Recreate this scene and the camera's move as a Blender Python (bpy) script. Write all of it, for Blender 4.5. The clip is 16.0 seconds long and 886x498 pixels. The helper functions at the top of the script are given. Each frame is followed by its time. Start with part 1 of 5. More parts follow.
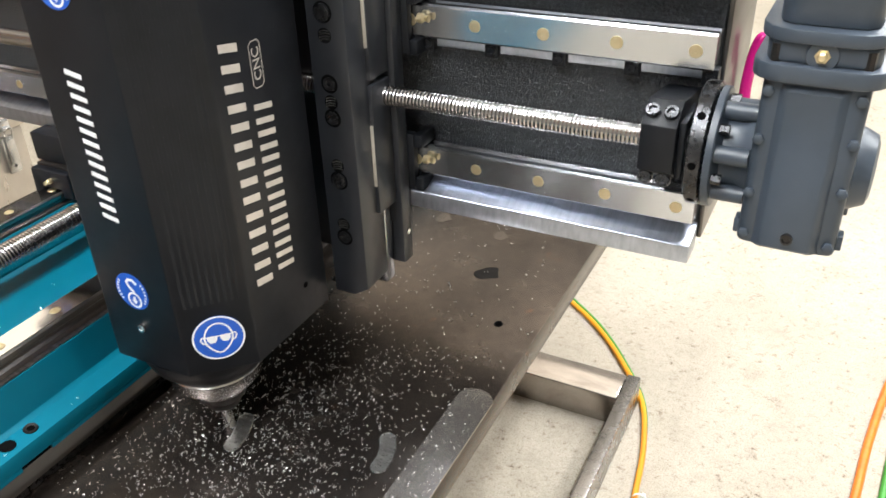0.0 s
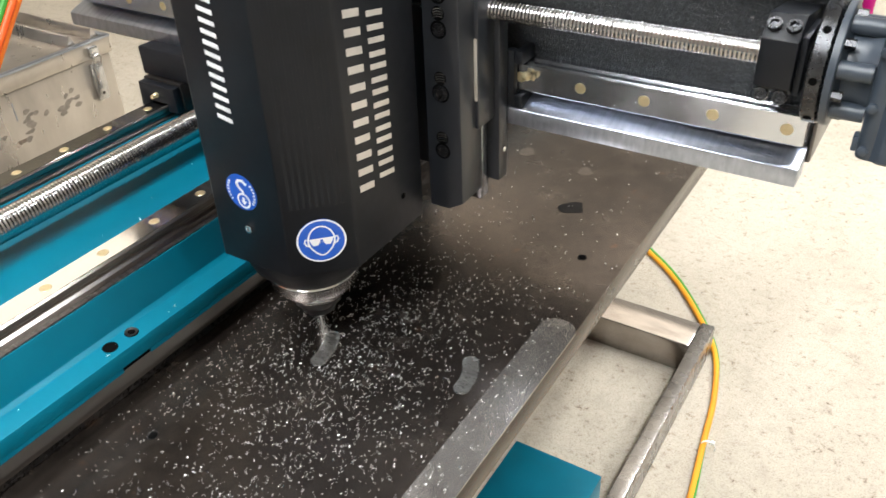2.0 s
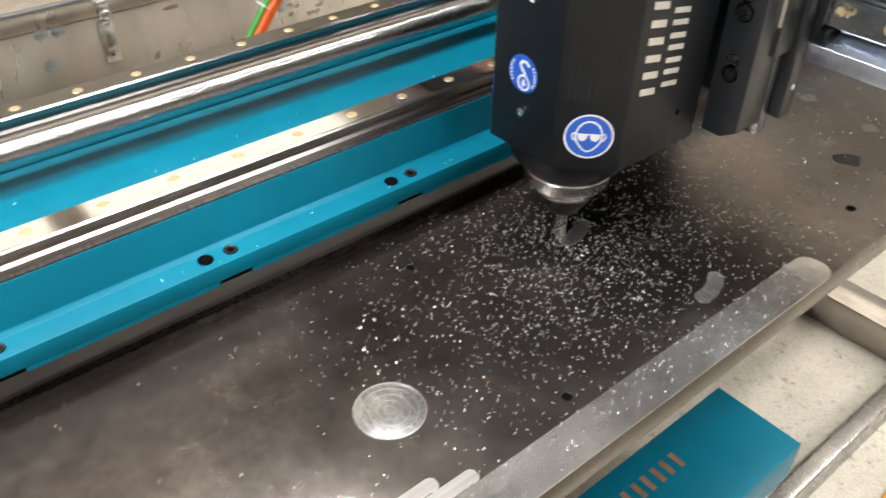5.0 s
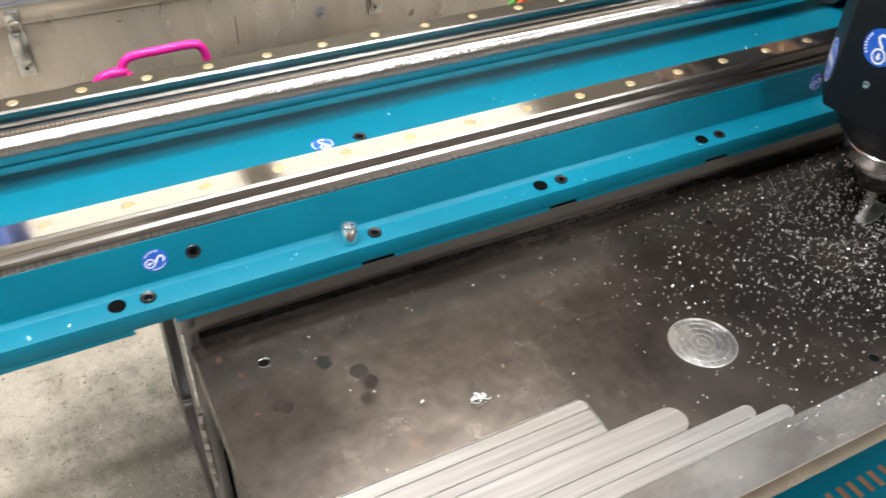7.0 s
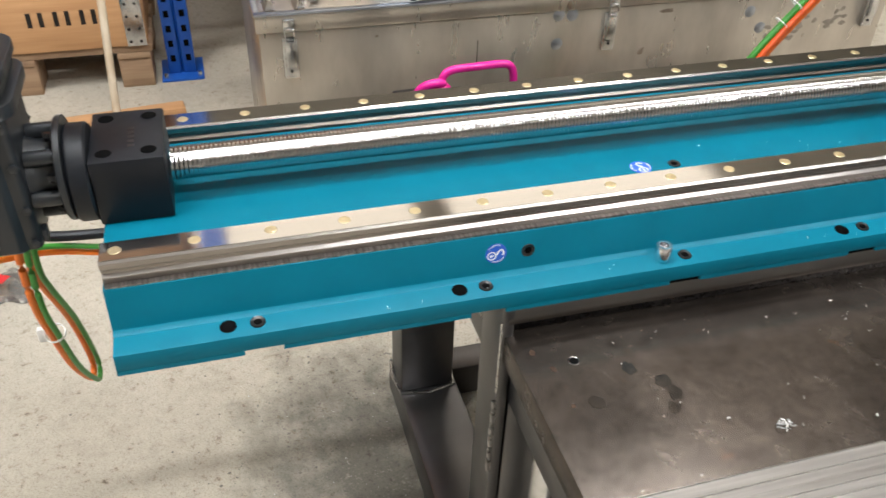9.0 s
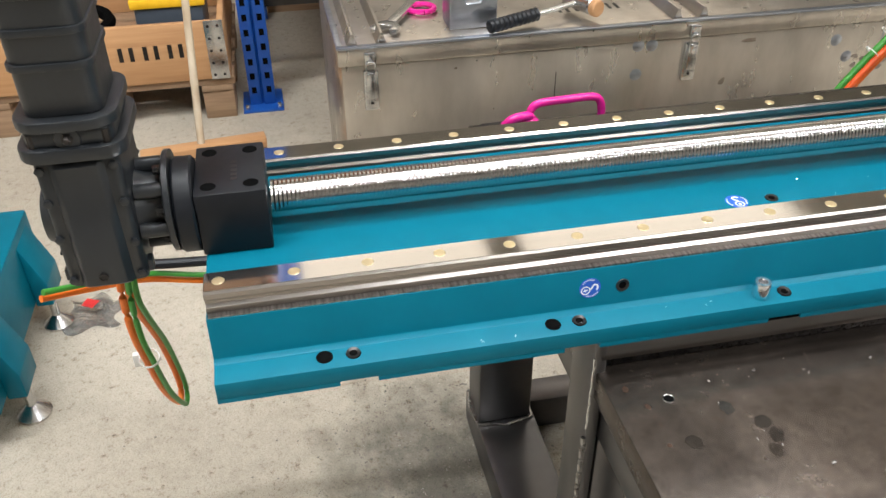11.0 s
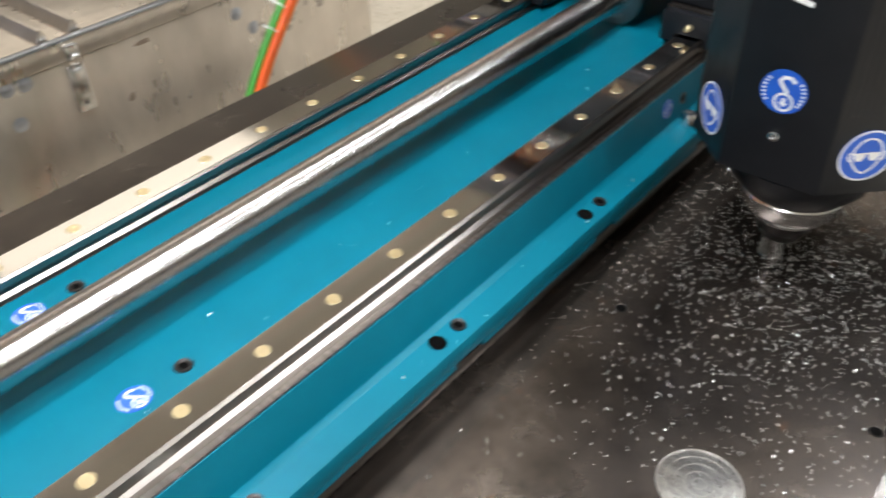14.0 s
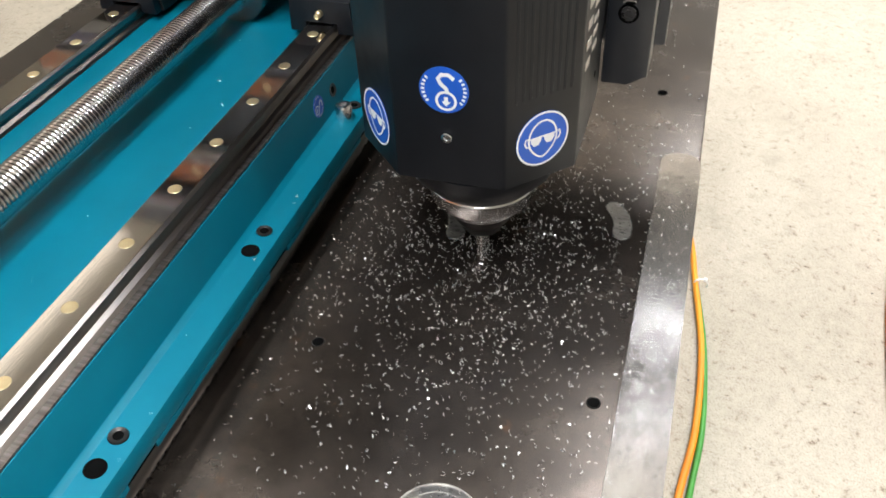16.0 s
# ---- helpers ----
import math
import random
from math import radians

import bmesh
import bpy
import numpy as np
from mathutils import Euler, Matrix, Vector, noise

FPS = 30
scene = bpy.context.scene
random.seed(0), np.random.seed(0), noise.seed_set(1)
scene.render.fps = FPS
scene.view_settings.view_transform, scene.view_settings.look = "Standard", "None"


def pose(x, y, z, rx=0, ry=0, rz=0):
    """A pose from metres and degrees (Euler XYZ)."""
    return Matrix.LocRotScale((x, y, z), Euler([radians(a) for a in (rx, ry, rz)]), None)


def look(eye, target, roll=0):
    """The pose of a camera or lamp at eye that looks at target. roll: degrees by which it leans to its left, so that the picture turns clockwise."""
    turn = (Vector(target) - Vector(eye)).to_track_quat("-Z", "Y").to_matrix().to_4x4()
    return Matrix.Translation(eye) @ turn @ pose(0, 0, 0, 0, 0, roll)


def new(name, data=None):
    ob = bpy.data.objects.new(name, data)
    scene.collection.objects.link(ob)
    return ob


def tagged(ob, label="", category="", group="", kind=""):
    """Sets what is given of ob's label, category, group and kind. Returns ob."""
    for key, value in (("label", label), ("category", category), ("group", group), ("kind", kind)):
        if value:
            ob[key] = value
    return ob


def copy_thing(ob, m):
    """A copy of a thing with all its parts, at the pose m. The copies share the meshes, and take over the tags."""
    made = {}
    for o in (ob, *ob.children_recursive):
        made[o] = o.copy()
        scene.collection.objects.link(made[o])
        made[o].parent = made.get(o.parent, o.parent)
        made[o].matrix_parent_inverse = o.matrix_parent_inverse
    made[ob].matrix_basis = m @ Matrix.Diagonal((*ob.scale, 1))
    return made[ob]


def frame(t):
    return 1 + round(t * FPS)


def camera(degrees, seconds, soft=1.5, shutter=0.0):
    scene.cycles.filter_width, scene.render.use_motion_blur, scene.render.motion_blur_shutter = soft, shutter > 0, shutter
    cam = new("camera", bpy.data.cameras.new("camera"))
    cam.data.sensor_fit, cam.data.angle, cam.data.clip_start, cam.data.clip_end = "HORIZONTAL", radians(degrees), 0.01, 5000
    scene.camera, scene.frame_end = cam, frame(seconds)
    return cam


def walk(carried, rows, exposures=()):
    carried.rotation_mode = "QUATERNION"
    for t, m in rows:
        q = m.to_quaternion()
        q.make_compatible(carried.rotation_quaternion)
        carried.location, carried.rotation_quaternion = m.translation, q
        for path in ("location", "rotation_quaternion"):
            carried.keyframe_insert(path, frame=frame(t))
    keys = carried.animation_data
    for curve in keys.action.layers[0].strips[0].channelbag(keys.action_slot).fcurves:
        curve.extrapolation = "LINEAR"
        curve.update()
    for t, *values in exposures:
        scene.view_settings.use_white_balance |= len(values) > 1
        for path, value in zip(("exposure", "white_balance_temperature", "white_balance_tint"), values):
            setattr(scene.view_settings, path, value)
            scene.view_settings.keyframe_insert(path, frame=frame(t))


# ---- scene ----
cam = camera(56.1, 16.0, 1.5, 0.5)
EXPOSURES = [(0.0, 0.55), (2.0, 0.5), (3.2, 0.45), (5.5, 0.58), (7.0, 0.5), (9.0, 0.14), (12.5, 0.12), (13.3, 0.16), (14.0, 0.32), (15.0, 0.54), (16.0, 0.36)]
PATH = [
    (0, (0.019, -0.113, 0.599), (-0.781, 1.409, -0.424), -1.9),
    (0.5, (0.016, -0.123, 0.59), (-0.81, 1.372, -0.45), -2.1),
    (1, (0.01, -0.129, 0.584), (-0.848, 1.323, -0.49), -2.3),
    (1.5, (0.008, -0.13, 0.58), (-0.873, 1.292, -0.517), -2.5),
    (2, (0.001, -0.137, 0.579), (-0.901, 1.252, -0.542), -2.4),
    (2.5, (-0.008, -0.149, 0.573), (-0.941, 1.207, -0.564), -2.1),
    (3, (-0.015, -0.157, 0.57), (-0.985, 1.154, -0.588), -1.9),
    (3.2, (-0.019, -0.161, 0.568), (-1.001, 1.132, -0.6), -1.8),
    (5.5, (-0.0013, -0.2717, 0.544), (-1.2745, 0.659, -0.6852), 1.24),
    (6, (-0.0072, -0.3216, 0.5445), (-1.332, 0.522, -0.6941), 0.93),
    (6.5, (-0.0209, -0.3789, 0.5405), (-1.3777, 0.4053, -0.702), 0.76),
    (7, (-0.0263, -0.4344, 0.5443), (-1.4018, 0.3123, -0.7024), 1.8),
    (7.5, (-0.028, -0.4841, 0.5456), (-1.4286, 0.2178, -0.6974), 2.36),
    (8, (-0.0305, -0.5443, 0.5494), (-1.4792, 0.08, -0.6811), 2.7),
    (8.5, (-0.034, -0.5899, 0.5562), (-1.5299, -0.0535, -0.6587), 2.58),
    (9, (-0.0343, -0.6201, 0.5609), (-1.5679, -0.1518, -0.6349), 2.1),
    (9.5, (-0.0329, -0.6407, 0.5657), (-1.5976, -0.2396, -0.6144), 1.69),
    (9.7, (-0.0332, -0.6494, 0.5666), (-1.6108, -0.2773, -0.6047), 1.68),
    (11.8, (-0.071, -0.633, 0.561), (-1.677, -0.31, -0.587), -1.8),
    (12, (-0.091, -0.621, 0.555), (-1.681, -0.276, -0.608), -2.3),
    (12.5, (-0.168, -0.549, 0.54), (-1.685, -0.06, -0.668), -2.5),
    (13, (-0.222, -0.468, 0.532), (-1.602, 0.296, -0.697), -1.4),
    (13.5, (-0.276, -0.418, 0.526), (-1.492, 0.59, -0.701), -1.6),
    (14, (-0.295, -0.357, 0.522), (-1.32, 0.836, -0.713), -1.9),
    (14.5, (-0.294, -0.308, 0.519), (-1.146, 1.008, -0.723), -1.8),
    (15, (-0.287, -0.261, 0.515), (-0.966, 1.144, -0.735), -2.0),
    (15.5, (-0.29, -0.238, 0.512), (-0.838, 1.201, -0.764), -2.4),
    (16, (-0.29, -0.235, 0.504), (-0.77, 1.199, -0.805), -2.7),
]
walk(cam, [(t, look(eye, target, roll)) for t, eye, target, roll in PATH], EXPOSURES)

# ---- light ----
world = bpy.data.worlds.new("hall_air")
world.use_nodes = True
world.node_tree.nodes["Background"].inputs[0].default_value = (0.9, 0.95, 1.0, 1)
world.node_tree.nodes["Background"].inputs[1].default_value = 0.3
scene.world = world

FLOOR = -0.66
CEIL = 3.6


# ---- materials ----
def nodes(name):
    m = bpy.data.materials.new(name)
    m.use_nodes = True
    t = m.node_tree
    b = t.nodes["Principled BSDF"]
    return m, t, b


def mix_ramp(t, fac, stops):
    r = t.nodes.new("ShaderNodeValToRGB")
    r.color_ramp.elements[0].position, r.color_ramp.elements[0].color = stops[0][0], (*stops[0][1], 1)
    r.color_ramp.elements[1].position, r.color_ramp.elements[1].color = stops[-1][0], (*stops[-1][1], 1)
    for p, c in stops[1:-1]:
        e = r.color_ramp.elements.new(p)
        e.color = (*c, 1)
    t.links.new(fac, r.inputs[0])
    return r.outputs[0]


def coords(t, scale=(1, 1, 1)):
    c = t.nodes.new("ShaderNodeTexCoord")
    m = t.nodes.new("ShaderNodeMapping")
    m.inputs["Scale"].default_value = scale
    t.links.new(c.outputs["Object"], m.inputs[0])
    return m.outputs[0]


def tex_noise(t, vec, scale, detail=4, rough=0.55):
    n = t.nodes.new("ShaderNodeTexNoise")
    n.inputs["Scale"].default_value, n.inputs["Detail"].default_value, n.inputs["Roughness"].default_value = scale, detail, rough
    t.links.new(vec, n.inputs["Vector"])
    return n.outputs[0]


def bump(t, b, height, strength, dist=0.001):
    n = t.nodes.new("ShaderNodeBump")
    n.inputs["Strength"].default_value, n.inputs["Distance"].default_value = strength, dist
    t.links.new(height, n.inputs["Height"])
    t.links.new(n.outputs[0], b.inputs["Normal"])


def surface(name, c1, c2, rough=(0.4, 0.6), metal=0.0, scale=40, stretch=(1, 1, 1), fine=600, bump_by=0.1, spec=0.5, deep=0.0006):
    m, t, b = nodes(name)
    v = coords(t, stretch)
    n1 = tex_noise(t, v, scale, 5)
    t.links.new(mix_ramp(t, n1, [(0.3, c1), (0.7, c2)]), b.inputs["Base Color"])
    n2 = tex_noise(t, v, scale * 3, 3)
    r = t.nodes.new("ShaderNodeMapRange")
    r.inputs[3].default_value, r.inputs[4].default_value = rough
    t.links.new(n2, r.inputs[0])
    t.links.new(r.outputs[0], b.inputs["Roughness"])
    b.inputs["Metallic"].default_value = metal
    b.inputs["Specular IOR Level"].default_value = spec
    if bump_by:
        bump(t, b, tex_noise(t, v, fine, 2), bump_by, deep)
    return m


TEAL = surface("teal_paint", (0.0005, 0.108, 0.162), (0.001, 0.127, 0.19), (0.34, 0.46), scale=14, fine=900, bump_by=0.05, spec=0.13)
BLACK = surface("black_anodised", (0.0055, 0.0063, 0.0085), (0.009, 0.0102, 0.0132), (0.36, 0.48), scale=30, fine=900, bump_by=0.06, spec=0.3)
BLACK_PLATE = surface("black_milled_plate", (0.014, 0.0155, 0.019), (0.022, 0.024, 0.029), (0.28, 0.4), scale=30, fine=900, bump_by=0.06, spec=0.5)
BLACK_CAST = surface("black_wrinkle_coat", (0.014, 0.016, 0.019), (0.036, 0.04, 0.046), (0.25, 0.36), scale=300, fine=430, bump_by=1.0, deep=0.0032)
GREY_CAST = surface("grey_cast_paint", (0.042, 0.054, 0.07), (0.053, 0.067, 0.087), (0.3, 0.42), scale=25, fine=500, bump_by=0.15)
# Shaded copy of the grey cast paint: the beam drive's shade is in its colour.
SHADED_CAST = surface("grey_cast_paint_shaded", (0.012, 0.0135, 0.0155), (0.018, 0.02, 0.023), (0.3, 0.42), scale=25, fine=500, bump_by=0.15)
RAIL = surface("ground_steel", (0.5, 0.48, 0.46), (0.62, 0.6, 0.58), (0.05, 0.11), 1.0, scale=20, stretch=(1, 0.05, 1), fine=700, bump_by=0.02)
RAIL_X = surface("ground_steel_arm", (0.6, 0.62, 0.66), (0.74, 0.76, 0.81), (0.13, 0.2), 1.0, scale=20, stretch=(0.05, 1, 1), fine=700, bump_by=0.02)
EXTRUSION = surface("milled_aluminium", (0.36, 0.39, 0.45), (0.5, 0.53, 0.6), (0.26, 0.38), 1.0, scale=60, stretch=(3, 0.2, 1), bump_by=0.1)
SCREW_X = surface("rolled_screw_steel", (0.36, 0.34, 0.325), (0.41, 0.39, 0.375), (0.17, 0.23), 1.0, scale=6, bump_by=0)
STRIP = surface("ground_carriage_flank", (0.5, 0.46, 0.4), (0.62, 0.57, 0.5), (0.4, 0.5), 0.5, scale=60, bump_by=0.05)
SCREW = surface("screw_steel", (0.46, 0.44, 0.425), (0.53, 0.51, 0.495), (0.15, 0.2), 1.0, scale=6, bump_by=0)
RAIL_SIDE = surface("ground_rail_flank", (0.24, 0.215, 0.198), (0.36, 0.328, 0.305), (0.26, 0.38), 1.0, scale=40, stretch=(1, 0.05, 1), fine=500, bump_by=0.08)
STEEL = surface("bright_steel", (0.55, 0.55, 0.55), (0.7, 0.7, 0.7), (0.18, 0.3), 1.0, scale=80, bump_by=0.05)
BRASS = surface("brass", (0.74, 0.61, 0.36), (0.84, 0.72, 0.48), (0.34, 0.48), 1.0, scale=120, bump_by=0.05)
DARK_STEEL = surface("dark_steel", (0.018, 0.016, 0.015), (0.045, 0.039, 0.036), (0.25, 0.42), 0.6, scale=12, fine=400, bump_by=0.15)
FOOT_STEEL = surface("rubbed_foot_steel", (0.3, 0.27, 0.25), (0.5, 0.46, 0.43), (0.14, 0.24), 0.95, scale=10, stretch=(1, 3, 1), fine=40, bump_by=0.1)
LEG_STEEL = surface("dark_rolled_tube_steel", (0.1, 0.098, 0.1), (0.17, 0.163, 0.163), (0.3, 0.42), 0.9, scale=5, fine=350, bump_by=0.05)
TUBE_STEEL = surface("raw_tube_steel", (0.25, 0.24, 0.235), (0.38, 0.365, 0.355), (0.22, 0.32), 0.95, scale=9, fine=300, bump_by=0.12)
MILLED = surface("freshly_milled_steel", (0.46, 0.43, 0.41), (0.68, 0.65, 0.62), (0.3, 0.42), 0.95, scale=200, stretch=(1, 0.03, 1), fine=900, bump_by=0.15)
ALU_SHEET = surface("dull_aluminium_sheet", (0.41, 0.37, 0.325), (0.62, 0.57, 0.51), (0.2, 0.4), 0.92, scale=9, stretch=(1, 1, 0.4), fine=32, bump_by=0.3)
WOOD = surface("raw_pine", (0.4, 0.2, 0.085), (0.52, 0.29, 0.135), (0.6, 0.8), scale=18, stretch=(1, 0.15, 3), fine=200, bump_by=0.2)
CARTON = surface("brown_cardboard", (0.2, 0.11, 0.06), (0.27, 0.16, 0.09), (0.7, 0.85), scale=6, fine=200, bump_by=0.1)
WOOD_OLD = surface("weathered_pine", (0.22, 0.13, 0.075), (0.34, 0.22, 0.13), (0.65, 0.85), scale=18, stretch=(1, 0.2, 3), fine=200, bump_by=0.3)
BRISTLE = surface("brown_bristle", (0.12, 0.06, 0.03), (0.22, 0.11, 0.05), (0.7, 0.9), scale=120, fine=900, bump_by=0.5)
BLUE_PAINT = surface("blue_rack_paint", (0.005, 0.06, 0.3), (0.01, 0.085, 0.38), (0.35, 0.5), scale=15, bump_by=0.08)
PINK = surface("magenta_lacquer", (0.6, 0.01, 0.2), (0.68, 0.015, 0.25), (0.18, 0.3), scale=20, bump_by=0.03)
STICKER = surface("blue_label", (0.01, 0.085, 0.47), (0.012, 0.1, 0.52), (0.3, 0.4), scale=30, bump_by=0.02)
WHITE = surface("white_print", (0.75, 0.75, 0.76), (0.82, 0.82, 0.82), (0.4, 0.5), scale=60, bump_by=0.02)
PRINT = surface("champagne_print", (0.5, 0.45, 0.4), (0.6, 0.55, 0.49), (0.3, 0.45), 0.3, scale=60, bump_by=0.02)
ORANGE = surface("orange_sheath", (0.75, 0.14, 0.01), (0.85, 0.2, 0.015), (0.4, 0.5), scale=40, bump_by=0.05)
DEEP_ORANGE = surface("deep_orange_sheath", (0.62, 0.075, 0.008), (0.72, 0.1, 0.01), (0.4, 0.5), scale=40, bump_by=0.05)
YELLOW = surface("yellow_sheath", (0.75, 0.42, 0.01), (0.85, 0.5, 0.02), (0.4, 0.5), scale=40, bump_by=0.05)
GREEN = surface("green_sheath", (0.035, 0.22, 0.025), (0.05, 0.28, 0.035), (0.4, 0.5), scale=40, bump_by=0.05)
PLASTIC_WHITE = surface("white_nylon", (0.7, 0.7, 0.68), (0.8, 0.8, 0.78), (0.4, 0.5), scale=40, bump_by=0.03)
# Near-black that paints the shade inside holes and notches; the hose is black too.
HOLE = surface("hole_shade_hose_black", (0.002, 0.002, 0.002), (0.004, 0.004, 0.004), (0.7, 0.9), scale=60, bump_by=0, spec=0.02)
WALL_MAT = surface("hall_wall_paint", (0.38, 0.37, 0.345), (0.46, 0.45, 0.42), (0.6, 0.8), scale=1.5, fine=80, bump_by=0.1)

OXIDE = surface("black_oxide_steel", (0.04, 0.04, 0.042), (0.075, 0.075, 0.08), (0.22, 0.34), 0.9, scale=80, bump_by=0.04)
PACK_BAR = surface("rolled_bar_steel", (0.08, 0.074, 0.07), (0.18, 0.167, 0.157), (0.24, 0.4), 0.9, scale=16, stretch=(1, 0.15, 1), fine=300, bump_by=0.12)
SHOULDER = surface("cross_milled_shoulder", (0.13, 0.115, 0.105), (0.34, 0.315, 0.295), (0.3, 0.44), 1.0, scale=300, stretch=(0.08, 1, 1), fine=700, bump_by=0.2)
TURNED = surface("turned_steel", (0.78, 0.78, 0.79), (0.92, 0.92, 0.93), (0.16, 0.26), 1.0, scale=120, stretch=(0.1, 0.1, 4), fine=700, bump_by=0.06)
FAINT = surface("faint_grease_mark", (0.086, 0.073, 0.064), (0.108, 0.092, 0.08), (0.2, 0.3), 0.88, scale=90, bump_by=0.05, spec=0.4)
RUST = surface("orange_rust", (0.1, 0.066, 0.05), (0.14, 0.085, 0.06), (0.24, 0.36), 0.7, scale=300, bump_by=0.1)
MARK = surface("brown_sheet_stain", (0.16, 0.12, 0.09), (0.3, 0.25, 0.2), (0.4, 0.55), 0.6, scale=80, bump_by=0.05)
SMEAR = surface("grey_grease_smear", (0.27, 0.24, 0.21), (0.4, 0.36, 0.315), (0.38, 0.5), 0.85, scale=70, bump_by=0.05)
STAIN = surface("oil_stain", (0.012, 0.01, 0.009), (0.022, 0.019, 0.017), (0.6, 0.8), 0.0, scale=60, bump_by=0.05, spec=0.15)
GROOVE = surface("matt_milled_steel", (0.26, 0.25, 0.24), (0.46, 0.45, 0.43), (0.22, 0.36), 0.9, scale=240, stretch=(0.3, 1, 1), fine=800, bump_by=0.35)
FILM = surface("crumpled_clear_film", (0.42, 0.41, 0.39), (0.6, 0.59, 0.57), (0.12, 0.25), 0.0, scale=30, fine=60, bump_by=0.8, deep=0.006)
FILM.node_tree.nodes["Principled BSDF"].inputs["Transmission Weight"].default_value = 0.85
FILM.node_tree.nodes["Principled BSDF"].inputs["IOR"].default_value = 1.15
CHIP = surface("steel_chip", (0.8, 0.8, 0.79), (0.95, 0.95, 0.94), (0.2, 0.34), 0.9, scale=300, bump_by=0)
COPPER_PRINT = surface("bare_copper_print", (0.2, 0.09, 0.05), (0.3, 0.14, 0.08), (0.4, 0.55), 0.3, scale=60, bump_by=0.05)
GRIT = surface("dark_grit", (0.08, 0.07, 0.06), (0.26, 0.23, 0.19), (0.6, 0.8), scale=30, bump_by=0)
RED = surface("red_paper", (0.55, 0.02, 0.02), (0.62, 0.03, 0.03), (0.5, 0.7), scale=40, bump_by=0.05)
HANDLE = surface("paint_smeared_handle", (0.36, 0.25, 0.15), (0.66, 0.57, 0.44), (0.5, 0.7), scale=14, stretch=(1, 1, 0.4), fine=200, bump_by=0.2)
CABLE_MIX = surface("orange_yellow_sheath", (0.8, 0.2, 0.01), (0.8, 0.42, 0.012), (0.4, 0.5), scale=1.6, bump_by=0.04)


def concrete():
    m, t, b = nodes("pitted_concrete")
    v = coords(t)
    big = tex_noise(t, v, 1.6, 6, 0.6)
    mid = tex_noise(t, v, 16, 6, 0.65)
    base = mix_ramp(t, big, [(0.3, (0.37, 0.325, 0.26)), (0.7, (0.48, 0.43, 0.352))])
    dirt = mix_ramp(t, mid, [(0.28, (0.5, 0.46, 0.4)), (0.46, (1, 1, 1))])
    mul = t.nodes.new("ShaderNodeMixRGB")
    mul.blend_type = "MULTIPLY"
    mul.inputs[0].default_value = 0.28
    t.links.new(base, mul.inputs[1])
    t.links.new(dirt, mul.inputs[2])
    pits = tex_noise(t, v, 60, 6, 0.75)
    spots = mix_ramp(t, pits, [(0.29, (0.2, 0.15, 0.11)), (0.365, (0.7, 0.63, 0.56)), (0.42, (0.97, 0.97, 0.96)), (0.66, (1.1, 1.1, 1.1))])
    grain = mix_ramp(t, tex_noise(t, v, 320, 4, 0.7), [(0.32, (0.5, 0.47, 0.43)), (0.47, (1, 1, 1)), (0.68, (1.14, 1.14, 1.14))])
    mul0 = t.nodes.new("ShaderNodeMixRGB")
    mul0.blend_type = "MULTIPLY"
    mul0.inputs[0].default_value = 0.85
    t.links.new(spots, mul0.inputs[1])
    t.links.new(grain, mul0.inputs[2])
    spots = mul0.outputs[0]
    mul2 = t.nodes.new("ShaderNodeMixRGB")
    mul2.blend_type = "MULTIPLY"
    mul2.inputs[0].default_value = 0.9
    t.links.new(mul.outputs[0], mul2.inputs[1])
    t.links.new(spots, mul2.inputs[2])
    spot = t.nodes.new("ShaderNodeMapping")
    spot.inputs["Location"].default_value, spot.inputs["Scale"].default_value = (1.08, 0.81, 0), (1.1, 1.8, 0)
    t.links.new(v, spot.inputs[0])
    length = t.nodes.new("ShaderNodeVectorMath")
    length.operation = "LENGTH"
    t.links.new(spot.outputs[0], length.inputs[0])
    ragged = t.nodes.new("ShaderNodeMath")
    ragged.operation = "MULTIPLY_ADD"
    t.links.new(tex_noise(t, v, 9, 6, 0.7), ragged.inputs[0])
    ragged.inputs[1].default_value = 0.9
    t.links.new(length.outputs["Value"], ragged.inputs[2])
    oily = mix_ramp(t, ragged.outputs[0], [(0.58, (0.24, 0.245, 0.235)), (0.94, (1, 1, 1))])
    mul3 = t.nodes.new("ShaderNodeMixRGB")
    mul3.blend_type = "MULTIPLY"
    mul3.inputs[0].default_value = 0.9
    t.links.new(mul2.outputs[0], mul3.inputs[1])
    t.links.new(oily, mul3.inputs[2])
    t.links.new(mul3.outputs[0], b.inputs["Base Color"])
    b.inputs["Roughness"].default_value = 0.62
    bump(t, b, pits, 0.7, 0.005)
    return m


